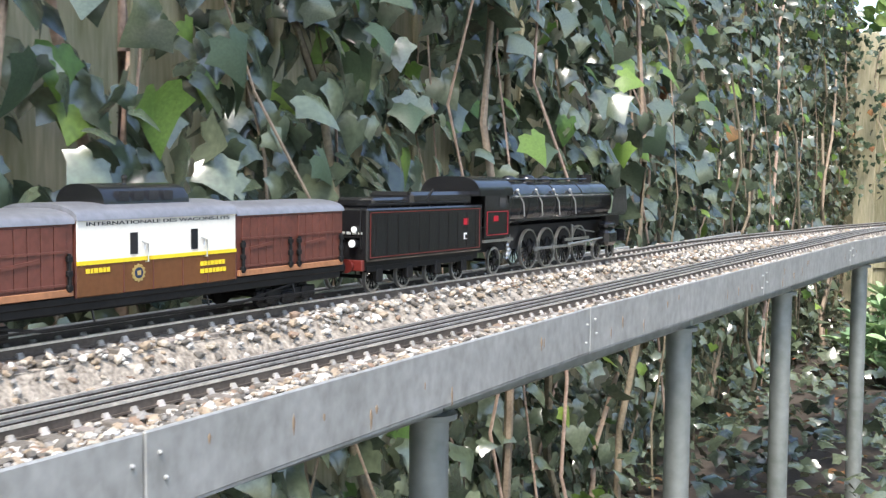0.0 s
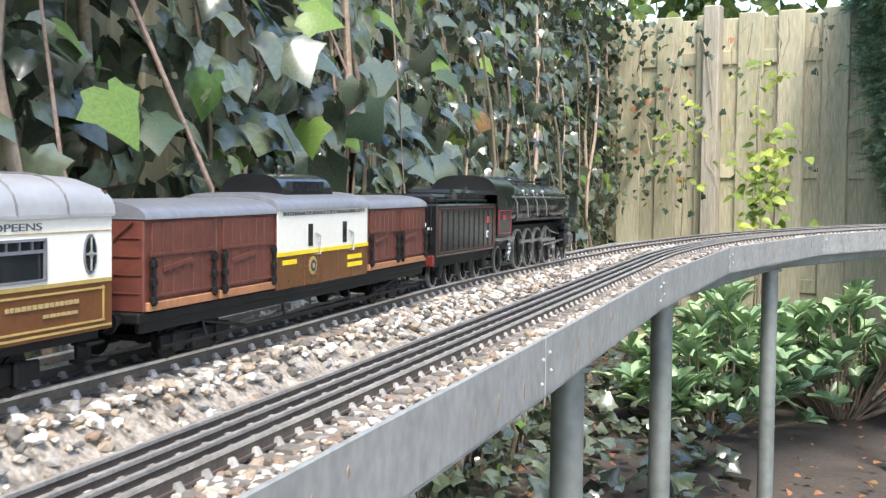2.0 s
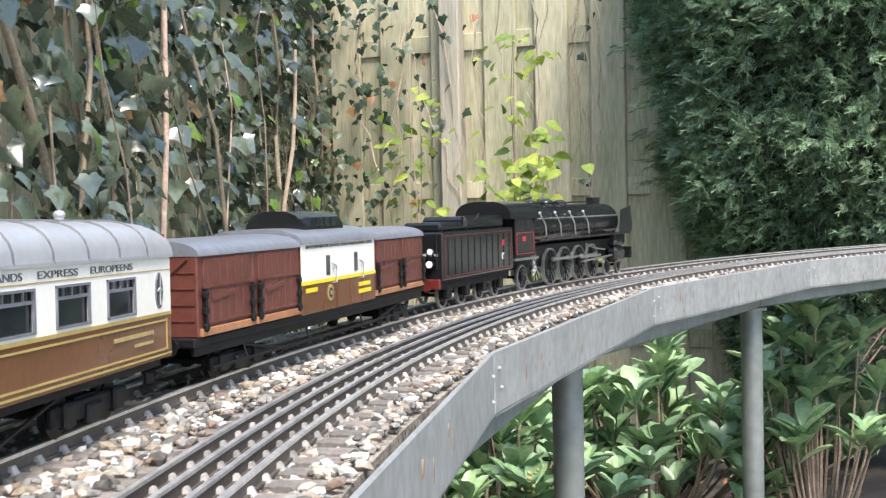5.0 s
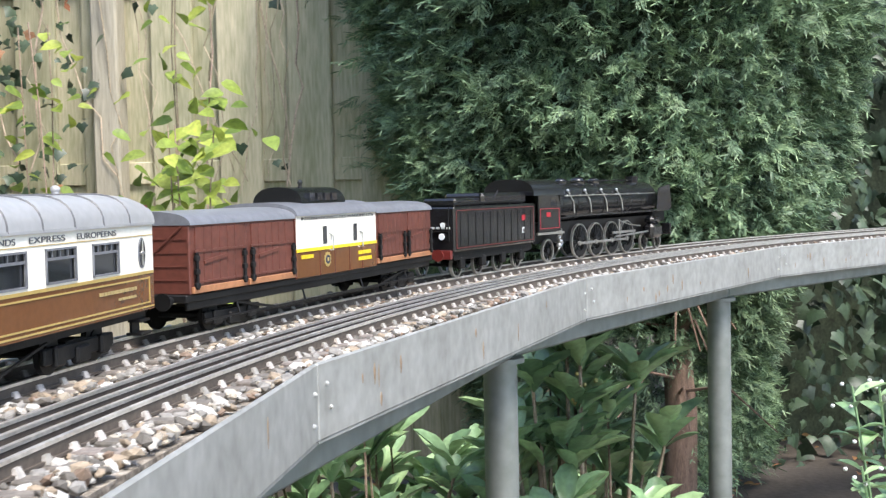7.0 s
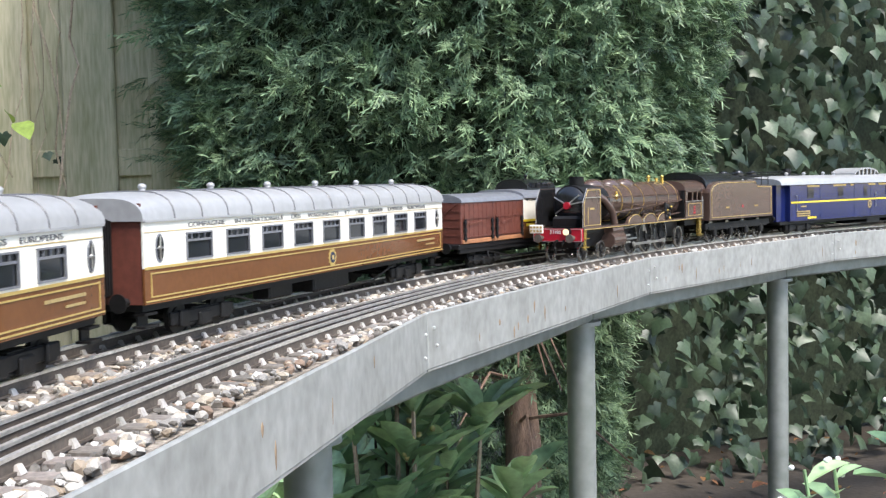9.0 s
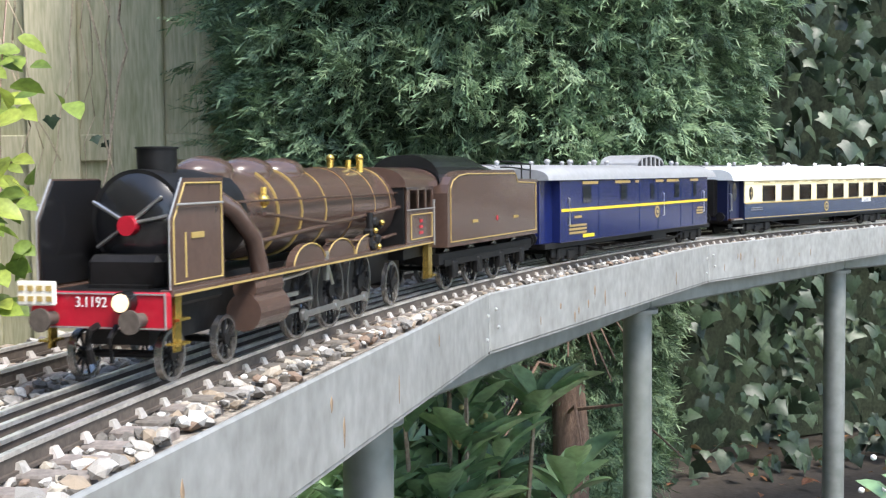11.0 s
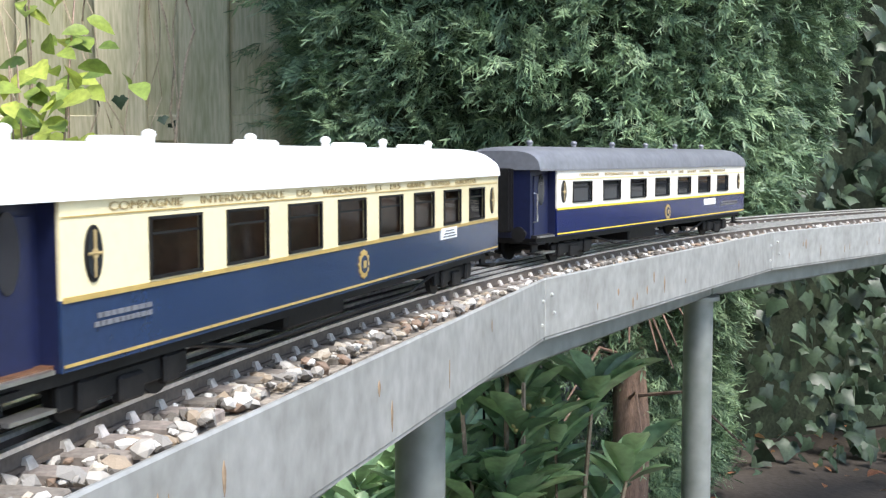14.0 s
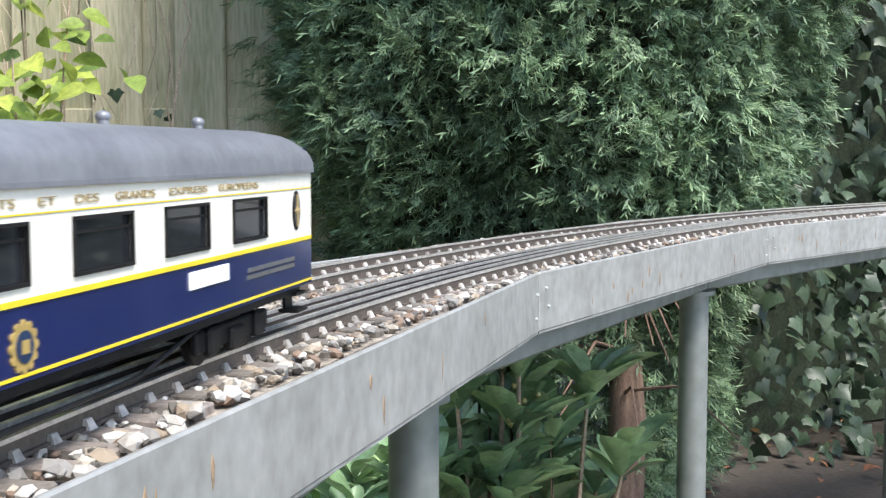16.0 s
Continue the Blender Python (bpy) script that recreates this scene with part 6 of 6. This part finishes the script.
    gear = running_gear(th, [xc + 0.175, xc + 0.237, xc + 0.299], 0.027, TYRE, FRAME, 16, STEEL)
    squash(th, 0.89, 0.905)
    digits = lettering(beam, "3.1192", 0, 0, 0, 0.0075, WHITE, -1, 0.020)
    digits.matrix_basis = pose(x + 0.0012, -0.003, 0.0445, 90, 0, 90) @ Matrix.Diagonal((0.9, 1, 1, 1))
    small_wheels(th, [x - 0.028, x - 0.105 + 0.012], 0.0142, TYRE)
    small_wheels(th, [xc + 0.09], 0.0185, TYRE)
    return th, gear, L


def blue_van():
    L = 0.64
    W = 0.088
    th = tagged(new("luggage_van"), "royal blue model luggage van with yellow line and grey roof", "railway coach", "coaches of the model trains")
    z0, gutter, top = 0.026, 0.100, 0.1185
    bm = bmesh.new()
    box(bm, 0, 0, z0, L - 0.07, W, gutter - z0, 0.0006)
    for k in (-1, 1):
        box(bm, k * (L / 2 - 0.0185), 0, z0, 0.036, W - 0.022, gutter - z0 + 0.006, 0.0006)
    body = part("body", bm, BLUE, th)
    gangways(th, L, z0, gutter)
    bm = bmesh.new()
    prof = roof_profile(W + 0.004, gutter, top)
    rings = []
    for x, kx in ((-L / 2 - 0.002, 0.72), (-L / 2 + 0.014, 0.93), (-L / 2 + 0.04, 1), (L / 2 - 0.04, 1), (L / 2 - 0.014, 0.93), (L / 2 + 0.002, 0.72)):
        rings.append([bm.verts.new((x, y, gutter + (z - gutter) * kx)) for y, z in prof])
    n = len(prof)
    for a, b in zip(rings, rings[1:]):
        for k in range(n):
            bm.faces.new((a[k], a[(k + 1) % n], b[(k + 1) % n], b[k]))
    bm.faces.new(rings[0][::-1])
    bm.faces.new(rings[-1])
    roof = part("roof", bm, ROOF_GREY, th, "grey curved roof", smooth=50)
    for x in (0.225, 0.155, 0.075, 0.03, -0.16, -0.24):
        bm = bmesh.new()
        rod(bm, (x, 0.0, top - 0.002), (x, 0.0, top + 0.003), 0.0028, 8)
        ball(bm, x, 0, top + 0.0042, 0.0042, 0.75, 10)
        part("roof_vent", bm, ROOF_GREY, roof, smooth=60)
    # lookout: an arched hoop of sheet along the roof, glazed between its posts
    arch = [(-0.07 + 0.055 * math.cos(t), top - 0.005 + 0.0195 * math.sin(t) ** 0.6) for t in np.linspace(0, math.pi, 15)]
    bm = bmesh.new()
    for (xa, za), (xb, zb) in zip(arch, arch[1:]):
        plate(bm, [(xa, za), (xb, zb), (xb, zb - 0.003), (xa, za - 0.003)], -0.028, 0.028)
    for yy in (-0.0275, 0.0275):
        for k, x in enumerate((-0.106, -0.088, -0.07, -0.052, -0.034)):
            box(bm, x, yy, top - 0.008, 0.0042, 0.0016, 0.021 if 0 < k < 4 else 0.018)
    cup = part("cupola", bm, ROOF_GREY, th, "grey arched roof lookout", smooth=40)
    bm = bmesh.new()
    plate(bm, [(x * 0.97 - 0.002, z - 0.002) for x, z in arch], -0.0262, 0.0262)
    part("cupola_glazing", bm, GLASS, cup)
    for sd in (-1, 1):
        y = sd * (W / 2 + 0.0002)
        bm = bmesh.new()
        box(bm, 0, y, 0.0625, L - 0.075, 0.0008, 0.0034)
        part("yellow_band", bm, YELLOW, body, "bright yellow waist line")
        for x, w in ((0.205, 0.026), (0.08, 0.022), (-0.03, 0.014), (-0.135, 0.02), (-0.22, 0.014)):
            bm = bmesh.new()
            box(bm, x, y, 0.072, w, 0.0009, 0.0205)
            part("pane", bm, GLASS, body)
        for x in (0.166, 0.02, -0.055, -0.155, -0.21):
            bm = bmesh.new()
            box(bm, x, y, z0 + 0.003, 0.0009, 0.0007, gutter - z0 - 0.006)
            part("door_gap", bm, NAVY, body)
        for x, w in ((0.195, 0.05), (0.085, 0.055), (0.03, 0.012), (-0.06, 0.03), (-0.115, 0.055), (-0.215, 0.04)):
            bars(th, x, y, 0.0945, w, 0.0036, 1, GOLD, sd)
        crest(th, -0.05, sd * W / 2, 0.053, 0.0075, GOLD, sd)
        bars(th, 0.235, y, 0.054, 0.024, 0.0028, 1, GOLD, sd)
        bars(th, 0.235, y, 0.044, 0.055, 0.0026, 3, GOLD, sd)
        bars(th, -0.245, y, 0.052, 0.03, 0.0024, 3, GOLD, sd)
        bm = bmesh.new()
        box(bm, 0.2, y, 0.0295, 0.035, 0.0008, 0.0042)
        part("yellow_plate", bm, YELLOW, body)
        for x in (0.28, 0.262, -0.075, -0.262, -0.28):
            bm = bmesh.new()
            yy = sd * (W / 2 + 0.002) if abs(x) < 0.27 else sd * (W / 2 - 0.008)
            tube(bm, [(x, yy - sd * 0.003, 0.046), (x, yy, 0.047), (x, yy, 0.078), (x, yy - sd * 0.003, 0.079)], 0.0009, 6)
            part("handrail", bm, STEEL, body, "steel handrail")
    bm = bmesh.new()
    box(bm, 0, 0, z0 - 0.006, L - 0.01, W - 0.012, 0.006)
    box(bm, -0.08, 0, 0.009, 0.06, 0.076, z0 - 0.013, 0.002)
    for y in (-0.036, 0.036):
        tube(bm, [(-0.2, y, z0 - 0.006), (-0.13, y, 0.009), (0.13, y, 0.009), (0.2, y, z0 - 0.006)], 0.0013, 5)
        box(bm, 0, y * 1.1, 0.012, 0.30, 0.004, 0.0016)
    part("underframe", bm, FRAME, th)
    for k in (-1, 1):
        bogie(th, k * (L / 2 - 0.085))
        buffers(th, k * L / 2, k)
    return th


def cream_pullman():
    L = 0.71
    wins = even(-L / 2 + 0.036, L / 2 - 0.094, 8, 0.047)
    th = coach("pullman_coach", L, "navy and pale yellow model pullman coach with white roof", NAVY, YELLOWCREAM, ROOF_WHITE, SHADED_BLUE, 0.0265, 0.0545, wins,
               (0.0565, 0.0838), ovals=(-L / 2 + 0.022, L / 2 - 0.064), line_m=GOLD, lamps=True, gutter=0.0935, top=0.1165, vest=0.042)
    frieze(th, L - 0.15, 0.0893, 0.044, DULLGOLD, size=0.005)
    for sd in (-1, 1):
        crest(th, -0.012, sd * 0.0441, 0.0415, 0.0078, GOLD, sd)
        bars(th, sd * 0.27, sd * 0.0441, 0.045, 0.045, 0.002, 2, ROOF_SLATE, sd)
        bm = bmesh.new()
        box(bm, -0.2, sd * 0.0444, 0.046, 0.042, 0.001, 0.0085)
        b = part("destination_board", bm, WHITE, th, "white route board")
        bm = bmesh.new()
        for k in range(3):
            box(bm, -0.2, sd * 0.045, 0.0475 + 0.0022 * k, 0.034 - 0.006 * k, 0.0005, 0.0008)
        part("board_bars", bm, NAVY, b)
    bm = bmesh.new()
    for x in (-0.24, -0.1, 0.05, 0.2):
        box(bm, x, 0.0, 0.1145, 0.034, 0.016, 0.005, 0.002)
    part("roof_tank", bm, ROOF_WHITE, th)
    return th


def ivory_pullman():
    L = 0.71
    wins = even(-L / 2 + 0.066, L / 2 - 0.065, 7, 0.051)
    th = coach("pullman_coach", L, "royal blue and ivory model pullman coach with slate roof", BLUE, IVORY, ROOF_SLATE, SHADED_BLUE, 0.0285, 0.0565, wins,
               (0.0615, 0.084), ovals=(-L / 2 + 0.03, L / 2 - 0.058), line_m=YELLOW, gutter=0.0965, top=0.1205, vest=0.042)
    frieze(th, L - 0.19, 0.0903, 0.044, DULLGOLD, size=0.0046)
    for sd in (-1, 1):
        crest(th, -0.02, sd * 0.0441, 0.041, 0.008, GOLD, sd)
        bars(th, sd * -0.28, sd * 0.0441, 0.045, 0.08, 0.0022, 2, STEEL, sd)
        bm = bmesh.new()
        box(bm, -0.19, sd * 0.0444, 0.044, 0.05, 0.001, 0.0085, 0.0004)
        part("destination_board", bm, WHITE, th, "blank white route board")
    return th


# ---- ballast stones ----
def stone_mesh(k):
    rr = random.Random(40 + k)
    bm = bmesh.new()
    bmesh.ops.create_icosphere(bm, subdivisions=1, radius=1.0)
    sx, sy, sz = rr.uniform(0.8, 1.3), rr.uniform(0.6, 1.0), rr.uniform(0.45, 0.75)
    for v in bm.verts:
        j = 1 + 0.3 * noise.noise(v.co * 1.4 + Vector((k * 7.1, 0, 0)))
        v.co = Vector((v.co.x * sx, v.co.y * sy, v.co.z * sz)) * j
    bmesh.ops.dissolve_limit(bm, angle_limit=radians(18), verts=bm.verts, edges=bm.edges)
    bmesh.ops.triangulate(bm, faces=bm.faces)
    return finish(bm, "stone", STONE)


STONES = [stone_mesh(k) for k in range(7)]


def build_stones():
    gravel = tagged(new("track_ballast"), "pale angular gravel ballast of mixed white, grey and tan stones", "ballast")
    near = 0
    arrays = [(np.array([v.co[:] for v in m.vertices]), [tuple(p.vertices) for p in m.polygons]) for m in STONES]
    v, f, count = [], [], 0
    placed = 0
    while placed < 46000:
        s = R.uniform(-1.2, 6.9)
        o = R.uniform(0.005 - shoulder(s), inner(s) + 0.06)
        rel = min(abs(o - OUTER), abs(o - inner(s)))
        phase = ((s + 1.2) / 0.028) % 1.0
        on_sleeper = rel < 0.056 and (phase < 0.3 or phase > 0.7)
        if on_sleeper and R.random() < (0.88 if o < 0.12 else 0.62):
            continue
        size = 0.0024 + 0.0044 * R.random() ** 1.7
        z = RAILTOP - 0.0118 + R.uniform(-0.0014, 0.0034)
        if rel < 0.03:
            size, z = size * 0.8, RAILTOP - 0.0117
        elif rel < 0.046:
            z -= 0.0024
        else:
            z += 0.0014
        z += rise(s) * min(1.0, max(0.0, (o - 0.098) / (inner(s) - 0.154)))
        c, h = line(s, o)
        m = pose(c.x, c.y, z, R.uniform(-30, 30), R.uniform(-30, 30), R.uniform(0, 360)) @ Matrix.Scale(size, 4)
        k = R.randrange(7)
        if near < 300 and 3.3 < s < 4.2 and o < 0.03 and size > 0.0035:
            shared("stone", STONES[k], gravel, m)
            near += 1
        else:
            A, F = arrays[k]
            M = np.array(m)
            b = len(v)
            v.extend((A @ M[:3, :3].T + M[:3, 3]).tolist())
            f.extend([tuple(i + b for i in q) for q in F])
        placed += 1
    tagged(shared("loose_gravel", raw("loose_gravel", v, f, STONE), gravel, Matrix()), kind="stuff")


build_stones()


# ---- litter on the soil ----
def build_litter():
    items = []
    for _ in range(2600):
        x, y = R.uniform(-1.2, 4.5), R.uniform(-6.5, 0.8)
        a = R.uniform(0, 6.283)
        items.append((np.array((x, y, R.uniform(0.02, 0.05))), (math.cos(a), math.sin(a), R.uniform(-0.1, 0.3)), np.array((0, 0, 1)) + rv(0.3), R.uniform(0.015, 0.04)))
    tagged(new("leaf_litter", leaf_cloud("leaf_litter", (OVAL_V, OVAL_F), items, IVY_OLD)), "dry brown leaf litter on the soil", "leaf litter", kind="stuff")
    items = []
    for _ in range(1500):
        u = R.uniform(-2.5, 5.5)
        p = wall_point(u, R.uniform(0.05, 0.75), 0)
        p[2] = R.uniform(0.03, 0.2)
        items.append(ivy_item(p, np.array((0.3, 0.1, 1)), (R.uniform(-1, 1), R.uniform(-1, 1), -0.2), R.uniform(0.03, 0.06)))
    tagged(new("ground_ivy", leaf_cloud("ground_ivy", (IVY_V, IVY_F), items, IVY)), "low ivy creeping over the soil", "ivy", kind="stuff")


build_litter()


# ---- the trains ----
black_engine, black_gear, L1 = black_loco()
black_tender = tender("black_tender", 0.27, "black model tender with red lining and buffer beam", BLACK, DARKRED, 0.094, True)
wagon = container_wagon()
saloon = brown_coach()
saloon_behind = copy_thing(saloon, Matrix())
brown_engine, brown_gear, L2 = brown_loco()
brown_tender = tender("brown_tender", 0.275, "chocolate brown model tender with gold lining", LOCO_BROWN, GOLD, 0.112)
van = blue_van()
yellow_coach = cream_pullman()
ivory_coach = ivory_pullman()

SPEED_OUT, SPEED_IN = 0.600, 0.590
OUT_T, OUT_S = (0, 0.5, 1.5, 2.5, 3.5, 6, 7, 8, 16), (-0.32, -0.015, 0.625, 1.25, 1.885, 3.345, 3.935, 4.52, 9.24)


def outbound(t):
    """Where the gap behind the black tender is."""
    return float(np.interp(t, OUT_T, OUT_S))


def inbound(t):
    """Where the rear end of the blue van is."""
    return 4.675 - SPEED_IN * (t - 11.5) + float(np.interp(t, (11, 12, 13, 13.5, 14.5, 16), (0.0, 0.024, 0.028, 0.022, 0.026, 0.012)))


def motions():
    times = [0.5 * k for k in range(33)]
    fine = [16.0 * k / 240 for k in range(241)]
    for ob, at, gap in ((black_engine, 0.31 + 0.255, 0.24), (black_tender, 0.03 + 0.135, 0.15), (wagon, -0.012 - 0.2875, 0.4),
                        (saloon, -0.615 - 0.35, 0.49), (saloon_behind, -0.615 - 0.35 - 0.735, 0.49)):
        walk(ob, [(t, ride(outbound(t) + at, inner, gap)) for t in times])
    for ob, at, gap in ((brown_engine, -1.45 + 0.25, 0.28), (brown_tender, -0.945 + 0.1375 + 0.005, 0.16), (van, -0.30, 0.46),
                        (yellow_coach, 0.10 + 0.355, 0.5), (ivory_coach, 0.92 + 0.355, 0.5)):
        walk(ob, [(t, ride(inbound(t) + at, OUTER, gap, True)) for t in times])
    for (wheels, rods), speed in ((black_gear, SPEED_OUT), (brown_gear, SPEED_IN)):
        for w, x, y, r in wheels:
            walk(w, [(t, pose(x, y, r, 0, math.degrees(speed * t / r) % 360, 0)) for t in fine])
        for ob, y, r in rods:
            walk(ob, [(t, pose(0.011 * math.cos(-speed * t / r), y, r + 0.011 * math.sin(-speed * t / r))) for t in fine])


motions()
